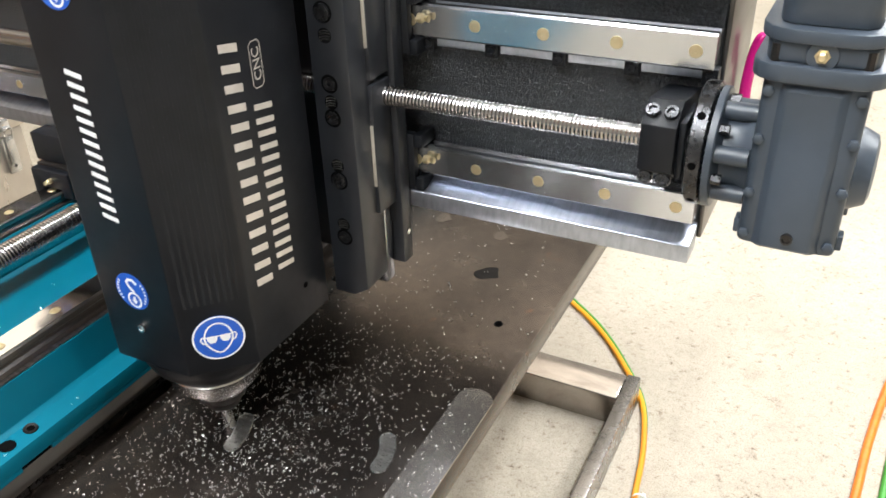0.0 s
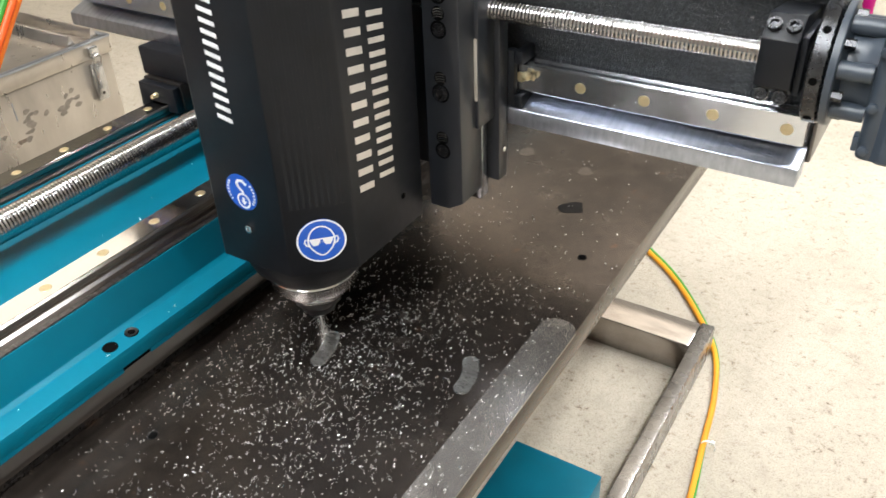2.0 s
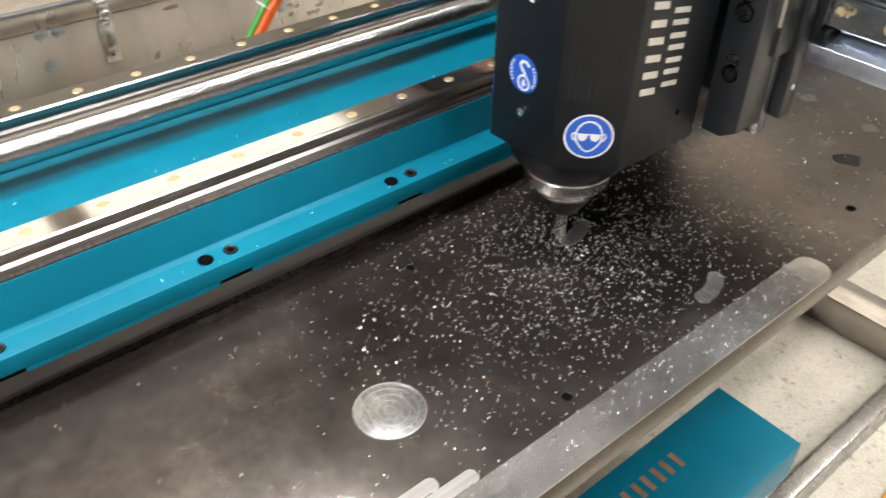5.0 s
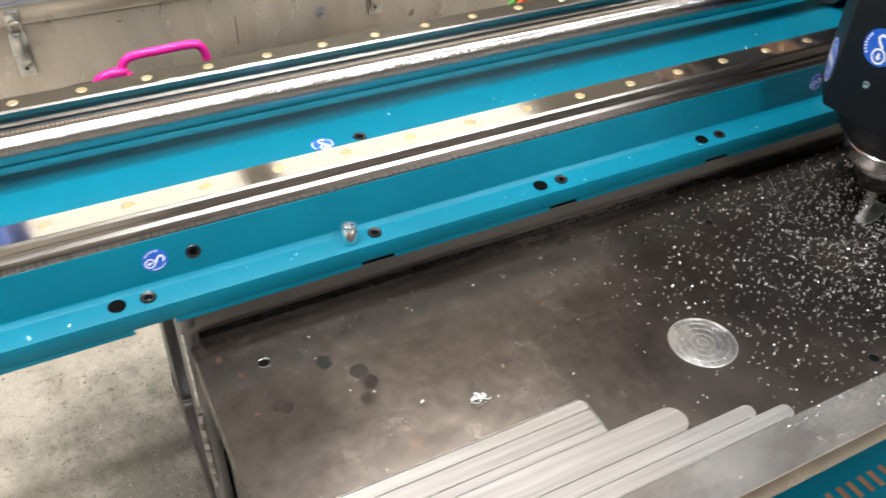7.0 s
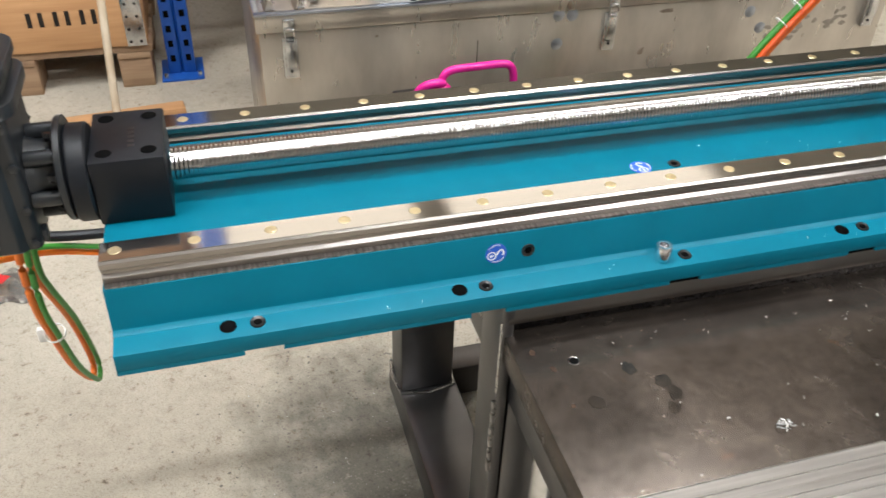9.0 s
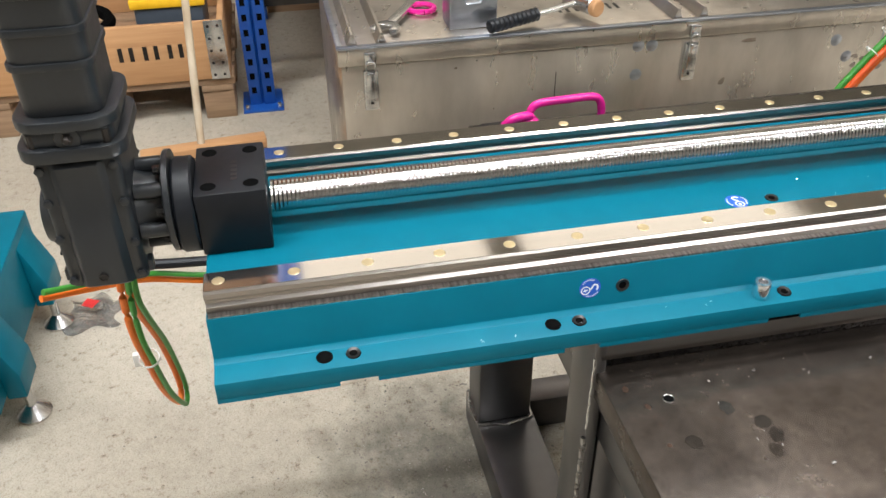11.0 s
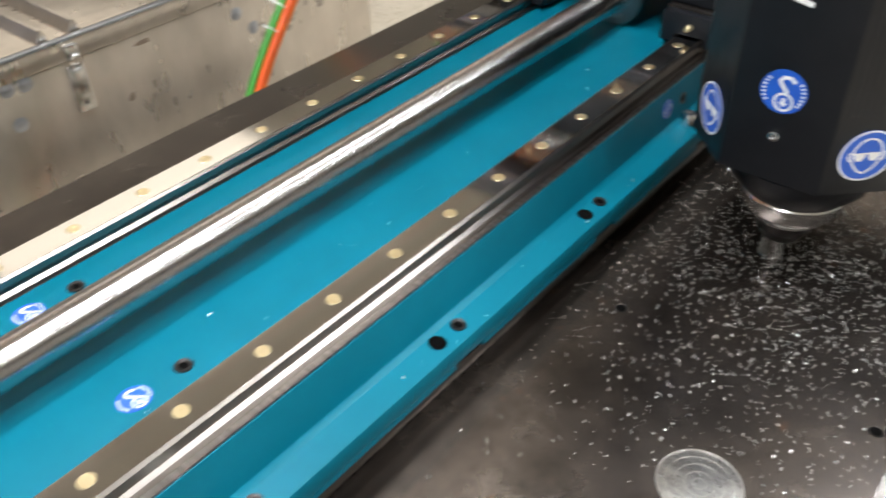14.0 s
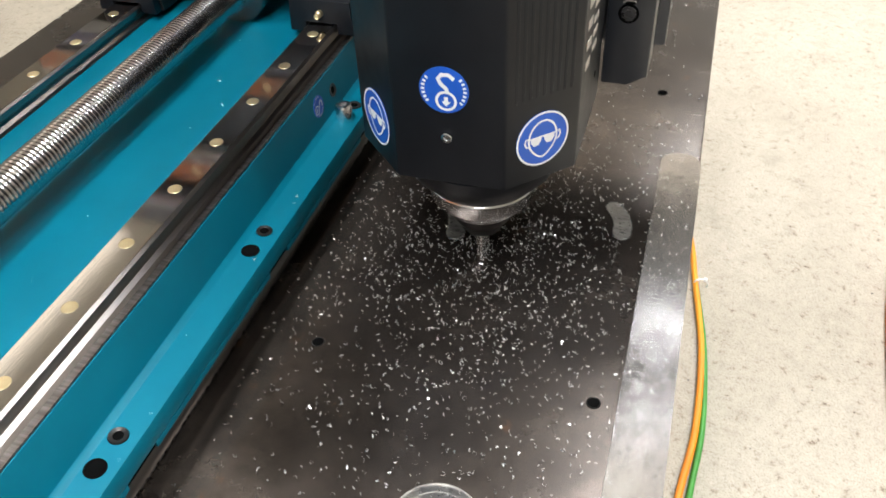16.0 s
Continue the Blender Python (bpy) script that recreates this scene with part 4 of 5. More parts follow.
part("nose_ring", lathe([(0, 0), (0.036, 0), (0.041, 0.0015), (0.0445, 0.006), (0.046, 0.0195), (0.044, 0.0222), (0, 0.0222)], (SX + AXIS, SY, 0.0701), (0, 0, 1), 48), TURNED, spindle, "bright turned steel nose ring")
part("nose_step", lathe([(0, 0), (0.03, 0), (0.0325, 0.0015), (0.0325, 0.004), (0.031, 0.005), (0.0335, 0.0065), (0.0335, 0.0095), (0, 0.0095)], (SX + AXIS, SY, 0.0605), (0, 0, 1), 48), TURNED, spindle)
part("collet_nut", lathe([(0, 0), (0.012, 0), (0.0165, 0.003), (0.021, 0.012), (0.0245, 0.016), (0.026, 0.027), (0, 0.027)], (SX + AXIS, SY, 0.0333), (0, 0, 1), 32), DARK_STEEL, spindle, "dark collet nut")


def end_mill():
    bm = lathe([(0, 0), (0.0062, 0.0004), (0.0062, 0.036)], (SX, SY, -0.001), (0, 0, 1), 20)
    for side in (0, math.pi):
        own = bmesh.new()
        prev = None
        for i in range(13):
            w = side + i * 0.32
            z = 0.0002 + i * 0.0014
            a = own.verts.new((SX + 0.0064 * math.cos(w), SY + 0.0064 * math.sin(w), z))
            b = own.verts.new((SX + 0.0069 * math.cos(w + 0.5), SY + 0.0069 * math.sin(w + 0.5), z))
            if prev:
                own.faces.new((prev[0], prev[1], b, a))
            prev = (a, b)
        bm = join(bm, own)
    return bm


tool = part("end_mill", end_mill(), TURNED, spindle, "bright steel end mill")
hook_sticker((-0.4995, SY - 0.0671, 0.2085), (0, -1, 0), 0.0182, spindle)
hook_sticker((-0.4995, SY - 0.0671, 0.468), (0, -1, 0), 0.0182, spindle)
goggle_sticker((SX + 0.0645 + 0.0001, SY - 0.0445 - 0.0001, 0.1645), (1, -1, 0), 0.0228, spindle)
goggle_sticker((SX - 0.0645 - 0.0001, SY - 0.0445 - 0.0001, 0.1645), (-1, -1, 0), 0.0228, spindle)
cap_screw((-0.4985, SY - 0.067, 0.1695), (0, -1, 0), 0.0042, 0.002, housing, STEEL)
dark_hole((SX + 0.0871, 0.418, 0.166), (1, 0, 0), housing, 0.003)


def letter_bars(m, count, width, height, gap, parent, mat, shear=0.0):
    """A word as plain bars, a pair for each sign."""
    for k in range(count):
        x = k * (width + gap)
        own = bmesh.new()
        for x0, x1 in ((x, x + 0.27 * width), (x + 0.66 * width, x + 0.93 * width)):
            ring_ = [(x0, 0), (x1, 0), (x1 + shear, height), (x0 + shear, height)]
            lo = [own.verts.new(m @ Vector((u, v, 0.0))) for u, v in ring_]
            hi = [own.verts.new(m @ Vector((u, v, 0.0004))) for u, v in ring_]
            own.faces.new(hi)
            for i in range(4):
                own.faces.new((lo[i], lo[(i + 1) % 4], hi[(i + 1) % 4], hi[i]))
        part("lettering_bar", own, mat, parent, "", 0)


def upward(p, normal):
    """Pose of a line of signs that runs upwards on a wall, their tops towards the left of the reader."""
    n = Vector(normal).normalized()
    x = Vector((0, 0, 1))
    y = n.cross(x)
    return Matrix.Translation(p) @ Matrix((x, y, n)).transposed().to_4x4()


XS = SX + 0.0871
letter_bars(upward((XS, 0.3735, 0.199), (1, 0, 0)), 7, 0.0245, 0.021, 0.0075, housing, PRINT, 0.004)
letter_bars(upward((XS, 0.4055, 0.199), (1, 0, 0)), 7, 0.0185, 0.0225, 0.0048, housing, PRINT, 0.004)
letter_bars(upward((-0.4935, SY - 0.0671, 0.277), (0, -1, 0)), 7, 0.0142, 0.0165, 0.0045, housing, WHITE, 0.003)
m_cnc = upward((XS, 0.4, 0.372), (1, 0, 0))
pill = [(0.0, 0.003), (0.003, 0.0), (0.035, 0.0), (0.038, 0.003), (0.038, 0.0105), (0.035, 0.0135), (0.003, 0.0135), (0.0, 0.0105), (0.0, 0.003)]
part("word_frame", stroke(m_cnc, pill, 0.0009, 0.0003), PRINT, housing, "", 0)
fc = bpy.data.curves.new("cnc_word", "FONT")
fc.body, fc.size, fc.extrude = "CNC", 0.0125, 0.0001
fo = bpy.data.objects.new("cnc_word", fc)
scene.collection.objects.link(fo)
bpy.context.view_layer.update()
me = bpy.data.meshes.new_from_object(fo.evaluated_get(bpy.context.evaluated_depsgraph_get()))
bpy.data.objects.remove(fo)
bm = bmesh.new()
bm.from_mesh(me)
bmesh.ops.transform(bm, matrix=m_cnc @ Matrix.Translation((0.0055, 0.0024, 0.0003)), verts=bm.verts)
part("cnc_word", bm, PRINT, housing, "printed letters CNC", 0)

# brackets, guides and plate of the vertical slide
br = part("mounting_bracket", prism([(-0.4095, 0.132), (-0.387, 0.132), (-0.3705, 0.142), (-0.3705, 0.96), (-0.4095, 0.96)], "y", 0.465, 0.506, 0.0015), BLACK_PLATE, spindle, "black bracket with bolt holes")
for z in (0.416, 0.259, 0.56):
    cap_screw((-0.392, 0.4652, z), (0, -1, 0), 0.0074, 0.0026, br, OXIDE)
    part("counterbore", annulus(facing((-0.392, 0.4649, z), (0, -1, 0)), 0.0076, 0.0094, 0.0), HOLE, br)
for z in (0.353, 0.321, 0.198, 0.5):
    dark_hole((-0.392, 0.4651, z), (0, -1, 0), br, 0.0084)
    cap_screw((-0.392, 0.4649, z), (0, -1, 0), 0.0064, 0.0008, br, OXIDE)
for z in (0.396, 0.336, 0.274, 0.212):
    hl = dark_hole((-0.392, 0.4651, z), (0, -1, 0), br, 0.0066)
    for k in range(4):
        yk = 0.0042 - 0.0024 * k
        part("thread", stroke(facing((-0.392, 0.4646, z), (0, -1, 0)), [(-0.0052, yk - 0.0016), (-0.002, yk + 0.0002), (0.002, yk + 0.0006), (0.0052, yk)], 0.0011, 0.0001), STEEL, br, "", 0)
part("mounting_bracket", prism([(-0.624, 0.19), (-0.5845, 0.19), (-0.5845, 0.96), (-0.624, 0.96)], "y", 0.465, 0.506, 0.0015), BLACK, spindle)
for gx in (-0.381, -0.613):
    gr = part("guide_rail", box(gx - 0.008, gx + 0.008, 0.5065, 0.523, 0.126, 0.96, 0.001), RAIL_X, spindle, "ground steel guide rail")
    cap_screw((gx - 0.002, 0.5064, 0.136), (0, -1, 0), 0.004, 0.002, gr)
    for z0 in (0.215, 0.35):
        gb = part("guide_carriage", box(gx - 0.0165, gx + 0.0145, 0.4925, 0.5245, z0, z0 + 0.13, 0.0015), BLACK_PLATE, spindle)
        part("carriage_plate", box(gx + 0.001, gx + 0.0135, 0.4915, 0.4927, z0 + 0.03, z0 + 0.092, 0.0004), STRIP, gb)
part("slide_plate", box(-0.65, -0.361, 0.525, 0.543, 0.142, 0.96, 0.002), BLACK_PLATE, spindle, "black slide plate")
part("plate_edge_screw", lathe([(0, 0.001), (0.003, 0.001), (0.003, 0)], (-0.361, 0.534, 0.176), (1, 0, 0), 12), STEEL, spindle)
for gz in (0.2505, 0.3905):
    ca = part("arm_carriage", box(-0.62, -0.355, 0.5435, 0.5525, gz - 0.03, gz + 0.03, 0.001), BLACK, spindle)
    part("end_seal", box(-0.3548, -0.346, 0.5435, 0.5715, gz + 0.0165, gz + 0.03, 0.001), BLACK, ca)
    part("end_seal", box(-0.3548, -0.346, 0.5435, 0.5715, gz - 0.03, gz - 0.0165, 0.001), BLACK, ca)
    part("grease_nipple", lathe([(0.0045, 0), (0.0045, 0.005), (0.0025, 0.007), (0.0035, 0.011), (0, 0.013)], (-0.346, 0.548, gz + 0.004), (1, 0, 0), 10), BRASS, ca)

# ---- metal chips ----
def chips(seed, count, pick, name, label):
    rng = random.Random(seed)
    bm_v, bm_f = [], []
    for _ in range(count):
        x, y, z = pick(rng)
        r = rng.uniform(0.0008, 0.0018)
        w = rng.uniform(0.0004, 0.0008)
        sweep = rng.uniform(2.4, 5.4)
        m = Matrix.Translation((x, y, z + r * 0.75)) @ Euler((rng.uniform(-1.2, 1.2), rng.uniform(-1.2, 1.2), rng.uniform(0, 6.28))).to_matrix().to_4x4()
        n = 6
        i0 = len(bm_v)
        for i in range(n + 1):
            a = sweep * i / n
            rr = r * (1 - 0.04 * i)
            for h in (-w / 2, w / 2):
                bm_v.append(m @ Vector((rr * math.cos(a), rr * math.sin(a), h + 0.0003 * i)))
        for i in range(n):
            j = i0 + 2 * i
            bm_f.append((j, j + 1, j + 3, j + 2))
    me = bpy.data.meshes.new(name)
    me.from_pydata(bm_v, [], bm_f)
    me.materials.append(CHIP)
    return tagged(new(name, me), label, "metal chips", "", "stuff")


def on_table(rng):
    while True:
        if rng.random() < 0.86:
            x, y = rng.gauss(-0.437, 0.09), rng.gauss(0.33, 0.14)
        else:
            x, y = rng.uniform(-0.59, -0.26), rng.uniform(-0.36, 0.95)
        if min(math.hypot(x + 0.475, y - 0.36), math.hypot(x + 0.324, y - 0.4), math.hypot(x + 0.472, y - 0.345), math.hypot(x + 0.319, y - 0.385)) < 0.0145 and rng.random() < 0.9:
            continue
        if -0.592 < x < -0.26 and -0.37 < y < 1.0 and (y > 0.02 or rng.random() < 0.35):
            return x, y, 0.0006


def on_beam(rng):
    if rng.random() < 0.5:
        return rng.uniform(-0.606, -0.588), rng.uniform(-0.5, 0.5), 0.069
    return rng.uniform(-0.72, -0.662), rng.uniform(-0.3, 0.48), 0.1222


chips(3, 3700, on_table, "metal_chips", "tiny curled bright steel chips strewn over the table")
chips(5, 34, on_beam, "metal_chips", "a few tiny steel chips on the teal beam")
chips(7, 150, lambda rng: (rng.gauss(-0.98, 0.16), rng.gauss(-0.45, 0.12), FLOOR + 0.0006), "metal_chips", "bright steel chips fallen on the grimy floor")
for nx, ny in ((-0.4296, -0.1794),):
    th = thing("swarf_curl", "small bright curl of steel swarf on the table", "swarf", (nx, ny, 0.0))
    rs = random.Random(21)
    for _ in range(9):
        u, v, h = rs.gauss(0, 0.002), rs.gauss(0, 0.005), rs.uniform(0.001, 0.005)
        rr, w0, up = rs.uniform(0.0015, 0.0035), rs.uniform(0, 6.28), rs.uniform(-0.0004, 0.0008)
        part("curl", tube([(nx + u + rr * math.cos(w0 + k * 0.9), ny + v + rr * math.sin(w0 + k * 0.9) + 0.0006 * k, max(0.0008, h + up * k)) for k in range(6)], 0.0005, 5, None, 3), CHIP, th)

# ---- grit on the floor ----
def grit():
    rng = random.Random(9)
    vs, fs = [], []
    for _ in range(5200):
        if rng.random() < 0.76:
            x, y = rng.gauss(-0.98, 0.17), rng.gauss(-0.43, 0.12)
        else:
            x, y = rng.uniform(-2.6, 1.2), rng.uniform(-1.3, 2.6)
        r = 0.0005 + 0.003 * rng.random() ** 3
        i0 = len(vs)
        for k in range(5):
            a = k * 1.2566 + rng.uniform(-0.3, 0.3)
            vs.append((x + r * math.cos(a) * rng.uniform(0.6, 1.2), y + r * math.sin(a) * rng.uniform(0.6, 1.2), FLOOR + 0.0002))
        vs.append((x, y, FLOOR + r * 0.6))
        for k in range(5):
            fs.append((i0 + k, i0 + (k + 1) % 5, i0 + 5))
    me = bpy.data.meshes.new("floor_grit")
    me.from_pydata(vs, [], fs)
    me.materials.append(GRIT)
    return tagged(new("floor_grit", me), "dark grit and crumbs scattered on the concrete", "grit", "", "stuff")


grit()

# ---- teal machine part under the table ----
crate = thing("machine_plate", "teal painted steel machine part under the table", "machine part", (-0.36, 0.42, FLOOR + 0.075))
part("body", prism([(-0.4275, 0.1), (-0.2775, 0.1), (-0.2775, 0.72), (-0.4275, 0.72)], "z", FLOOR + 0.13, -0.45, 0.002), TEAL, crate)
part("base", box(-0.42, -0.285, 0.12, 0.71, FLOOR + 0.075, FLOOR + 0.1298, 0.003), TUBE_STEEL, crate)
letter_bars(Matrix.Translation((-0.3655, 0.262, -0.4499)) @ Euler((0, 0, radians(90))).to_matrix().to_4x4(), 7, 0.034, 0.027, 0.009, crate, COPPER_PRINT)

# ---- lifting shackle on the table behind the beam ----
shackle = thing("lifting_shackle", "magenta lacquered lifting shackle beside the beam", "shackle", (-0.945, -0.33, 0.0))
part("bow", tube([(-0.945, -0.352, 0.108), (-0.945, -0.349, 0.119), (-0.945, -0.338, 0.1255), (-0.945, -0.305, 0.127), (-0.945, -0.274, 0.1275), (-0.945, -0.262, 0.123), (-0.945, -0.257, 0.108), (-0.945, -0.256, 0.07)], 0.0052, 14), PINK, shackle)
part("bow_foot", lathe([(0, 0), (0.008, 0), (0.008, 0.012), (0.006, 0.016), (0, 0.016)], (-0.945, -0.256, 0.056), (0, 0, 1), 18), PINK, shackle)
part("swivel", tube([(-0.945, -0.383, 0.098), (-0.941, -0.376, 0.108), (-0.939, -0.362, 0.1125), (-0.943, -0.35, 0.11)], 0.0058, 12), PINK, shackle)
part("swivel", tube([(-0.951, -0.38, 0.097), (-0.953, -0.368, 0.105), (-0.951, -0.35, 0.106)], 0.0048, 12), PINK, shackle)
part("collar", lathe([(0, 0), (0.012, 0), (0.013, 0.003), (0.013, 0.013), (0.009, 0.018), (0, 0.018)], (-0.945, -0.352, 0.09), (0, 0, 1), 20), PINK, shackle)
part("stud", rod((-0.945, -0.352, 0.0), (-0.945, -0.352, 0.09), 0.012, 16), DARK_STEEL, shackle)
part("base_lug", prism([(-0.416, 0.0), (-0.374, 0.0), (-0.374, 0.101), (-0.41, 0.1), (-0.416, 0.095)], "x", -0.957, -0.935, 0.002), DARK_STEEL, shackle)

eye = thing("lifting_shackle", "magenta lacquered lifting shackle on the gantry's end", "shackle", (-0.05, 0.66, 0.3))
part("bow", tube([(-0.066, 0.66, 0.29), (-0.069, 0.662, 0.322), (-0.068, 0.664, 0.35), (-0.065, 0.666, 0.368), (-0.061, 0.668, 0.374), (-0.056, 0.67, 0.368), (-0.053, 0.67, 0.345)], 0.0052, 12), PINK, eye)
part("stud", rod((-0.076, 0.66, 0.29), (-0.052, 0.66, 0.29), 0.011, 14), PINK, eye)

# ---- aluminium chest ----
CX, CY0, CY1, CT = -1.775, -0.525, 1.12, -0.104
chest = thing("aluminium_chest", "large dented aluminium tool chest with latches", "chest", (-2.1, 0.3, FLOOR))
part("body", box(-2.42, CX - 0.006, CY0 + 0.006, CY1 - 0.006, FLOOR, CT - 0.0455, 0.005), ALU_SHEET, chest)
lid = part("lid", box(-2.425, CX, CY0, CY1, CT - 0.045, CT - 0.005, 0.004), ALU_SHEET, chest)
part("lid_rim", box(CX - 0.014, CX + 0.002, CY0 - 0.002, CY1 + 0.002, CT - 0.006, CT, 0.002), EXTRUSION, lid)
part("lid_rim", box(-2.427, CX - 0.0145, CY1 - 0.012, CY1 + 0.002, CT - 0.006, CT, 0.002), EXTRUSION, lid)
part("lid_rim", box(-2.427, CX - 0.0145, CY0 - 0.002, CY0 + 0.012, CT - 0.006, CT, 0.002), EXTRUSION, lid)
for yy in (-0.455, 0.31, 1.06):
    for off in (-0.035, 0.03):
        part("lid_rib", prism([(yy + off - 0.012, CT - 0.0048), (yy + off + 0.012, CT - 0.0048), (yy + off + 0.004, CT + 0.02), (yy + off - 0.002, CT + 0.02)], "x", -2.4, CX - 0.02, 0.001), ALU_SHEET, lid)
    la = part("latch", box(CX - 0.0058, CX + 0.006, yy - 0.017, yy + 0.017, CT - 0.15, CT - 0.055, 0.004), STEEL, chest, "steel toggle latch")
    part("keeper", box(CX + 0.0003, CX + 0.012, yy - 0.013, yy + 0.013, CT - 0.04, CT - 0.012, 0.003), STEEL, la)
    part("lever", box(CX + 0.0062, CX + 0.014, yy - 0.012, yy + 0.012, CT - 0.12, CT - 0.06, 0.003), STEEL, la)
    part("link", tube([(CX + 0.01, yy - 0.009, CT - 0.07), (CX + 0.016, yy - 0.009, CT - 0.035), (CX + 0.016, yy + 0.009, CT - 0.035), (CX + 0.01, yy + 0.009, CT - 0.07)], 0.002, 6), STEEL, la)
    part("rivet", lathe([(0, 0.003), (0.003, 0.002), (0.004, 0)], (CX + 0.006, yy, CT - 0.132), (1, 0, 0), 10), DARK_STEEL, la)
for yy, zz in ((0.178, -0.16), (0.212, -0.162), (0.18, -0.232), (0.7, -0.19), (0.74, -0.235)):
    part("dent", lathe([(0, 0.0035), (0.005, 0.003), (0.011, 0.0012), (0.015, 0)], (CX - 0.006, yy, zz), (1, 0, 0), 16), EXTRUSION, chest, "bright rubbed dent in the sheet")
letter_bars(Matrix.Translation((-1.9, 0.02, CT - 0.0048)) @ Euler((0, 0, radians(90))).to_matrix().to_4x4(), 4, 0.03, 0.04, 0.012, lid, DARK_STEEL)

rs = random.Random(31)
for cy, cz, wide, n in ((0.862, -0.215, 0.016, 5), (0.85, -0.247, 0.014, 4), (0.772, -0.249, 0.016, 4), (0.98, -0.214, 0.02, 6), (0.955, -0.245, 0.018, 5), (0.838, -0.275, 0.006, 1), (0.905, -0.232, 0.006, 1), (0.998, -0.235, 0.012, 3)):
    for _ in range(n):
        sy, sz, ph = cy + rs.uniform(-wide, wide), cz + rs.uniform(-wide, wide), rs.uniform(0, 6)
        ra, rb_ = rs.uniform(0.005, 0.01), rs.uniform(0.004, 0.008)
        part("smudge", prism([(sy + ra * (1 + 0.2 * math.sin(3 * k * 0.4488 + ph)) * math.cos(k * 0.4488) + 0.3 * rb_ * math.sin(k * 0.4488), sz + rb_ * math.sin(k * 0.4488)) for k in range(14)], "x", CX - 0.0062, CX - 0.0056 - 0.0002 * rs.random()), SMEAR, chest, "grey greasy smear")
for cy, cz, ra, rb_ in ((0.41, -0.27, 0.007, 0.011), (0.824, -0.27, 0.014, 0.006), (-0.26, -0.175, 0.004, 0.003), (0.464, -0.17, 0.018, 0.006)):
    part("stain", prism([(cy + ra * (1 + 0.25 * math.sin(3 * w + cy * 9)) * math.cos(w) + 0.4 * rb_ * math.sin(w), cz + rb_ * (1 + 0.2 * math.cos(2 * w)) * math.sin(w)) for w in [k * math.pi / 9 for k in range(18)]], "x", CX - 0.0062, CX - 0.0057), MARK, chest, "dull brown stain on the sheet")
part("scratch", box(CX - 0.0061, CX - 0.0056, -0.0215, -0.0195, -0.27, -0.206), DARK_STEEL, chest, "dark scratch")
part("scratch", box(CX - 0.0061, CX - 0.0055, 0.826, 0.829, -0.22, -0.175), EXTRUSION, chest, "bright scratch")
case = thing("tool_bag", "black rounded tool bag lying on the chest lid", "bag", (-2.1, 0.84, CT - 0.005))
part("body", box(-2.22, -1.99, 0.66, 0.95, CT - 0.0045, CT + 0.12, 0.028, None, 4), BLACK_CAST, case)
part("seam", box(-2.222, -1.988, 0.658, 0.952, CT + 0.055, CT + 0.062, 0.003), BLACK_PLATE, case)
part("grip", tube([(-2.1, 0.74, CT + 0.118), (-2.1, 0.76, CT + 0.15), (-2.1, 0.85, CT + 0.155), (-2.1, 0.87, CT + 0.118)], 0.009, 10), BLACK_PLATE, case)
wrench = thing("combination_wrench", "large steel open-ended wrench on the chest", "wrench", (-1.9, -0.36, CT))
wd = Vector((-0.93, 0.5, 0)).normalized()
p0 = Vector((-1.865, -0.4, CT + 0.008))
part("shank", box(-0.012, 0.012, 0.0, 0.3, -0.005, 0.005, 0.003), STEEL, None)
sh = bpy.data.objects["shank"]
sh.parent = wrench
sh.matrix_basis = Matrix.Translation(p0 - BASE[wrench]) @ pose(0, 0, 0, 0, 0, math.degrees(math.atan2(-wd.x, wd.y)))
hd = part("jaw", prism([(-0.012, 0.02), (-0.03, 0.0), (-0.032, -0.03), (-0.016, -0.036), (-0.014, -0.008), (0.014, -0.008), (0.016, -0.036), (0.032, -0.03), (0.03, 0.0), (0.012, 0.02)], "z", -0.007, 0.007, 0.002), STEEL, None)
hd.parent = wrench
hd.matrix_basis = sh.matrix_basis.copy()

vise = thing("cast_block", "grey cast aluminium block with a recess on the chest", "metal block", (-1.85, -0.205, CT - 0.005))
part("body", prism([(-0.262, CT - 0.0045), (-0.15, CT - 0.0045), (-0.15, CT + 0.075), (-0.185, CT + 0.085), (-0.19, CT + 0.055), (-0.222, CT + 0.055), (-0.227, CT + 0.085), (-0.262, CT + 0.075)], "x", -1.92, -1.84, 0.004), EXTRUSION, vise)
hammer = thing("hammer", "small hammer with a dark ribbed grip on the chest", "hammer", (-1.83, -0.05, CT))
part("grip", lathe([(0, 0)] + [(0.014 + 0.002 * (k % 2), 0.004 + 0.006 * k) for k in range(22)] + [(0, 0.14)], (-1.79, -0.185, CT + 0.014), (-0.3, 0.95, 0.06), 14), BLACK, hammer)
part("shaft", rod((-1.83, -0.055, CT + 0.022), (-1.868, 0.05, CT + 0.028), 0.007, 12), STEEL, hammer)
part("head", rod((-1.91, 0.04, CT + 0.028), (-1.83, 0.075, CT + 0.028), 0.0185, 18, None, 0.003), STEEL, hammer)
part("face", rod((-1.829, 0.0755, CT + 0.028), (-1.812, 0.083, CT + 0.028), 0.0195, 18, None, 0.003), WOOD, hammer)
bag = thing("pink_strap", "magenta lifting eye lying on the chest lid", "lifting eye", (-1.98, -0.3, CT - 0.004))
part("ring", tube([(-1.98 + 0.03 * math.cos(k * math.pi / 6), -0.3 + 0.03 * math.sin(k * math.pi / 6), CT + 0.004) for k in range(13)], 0.007, 8), PINK, bag)

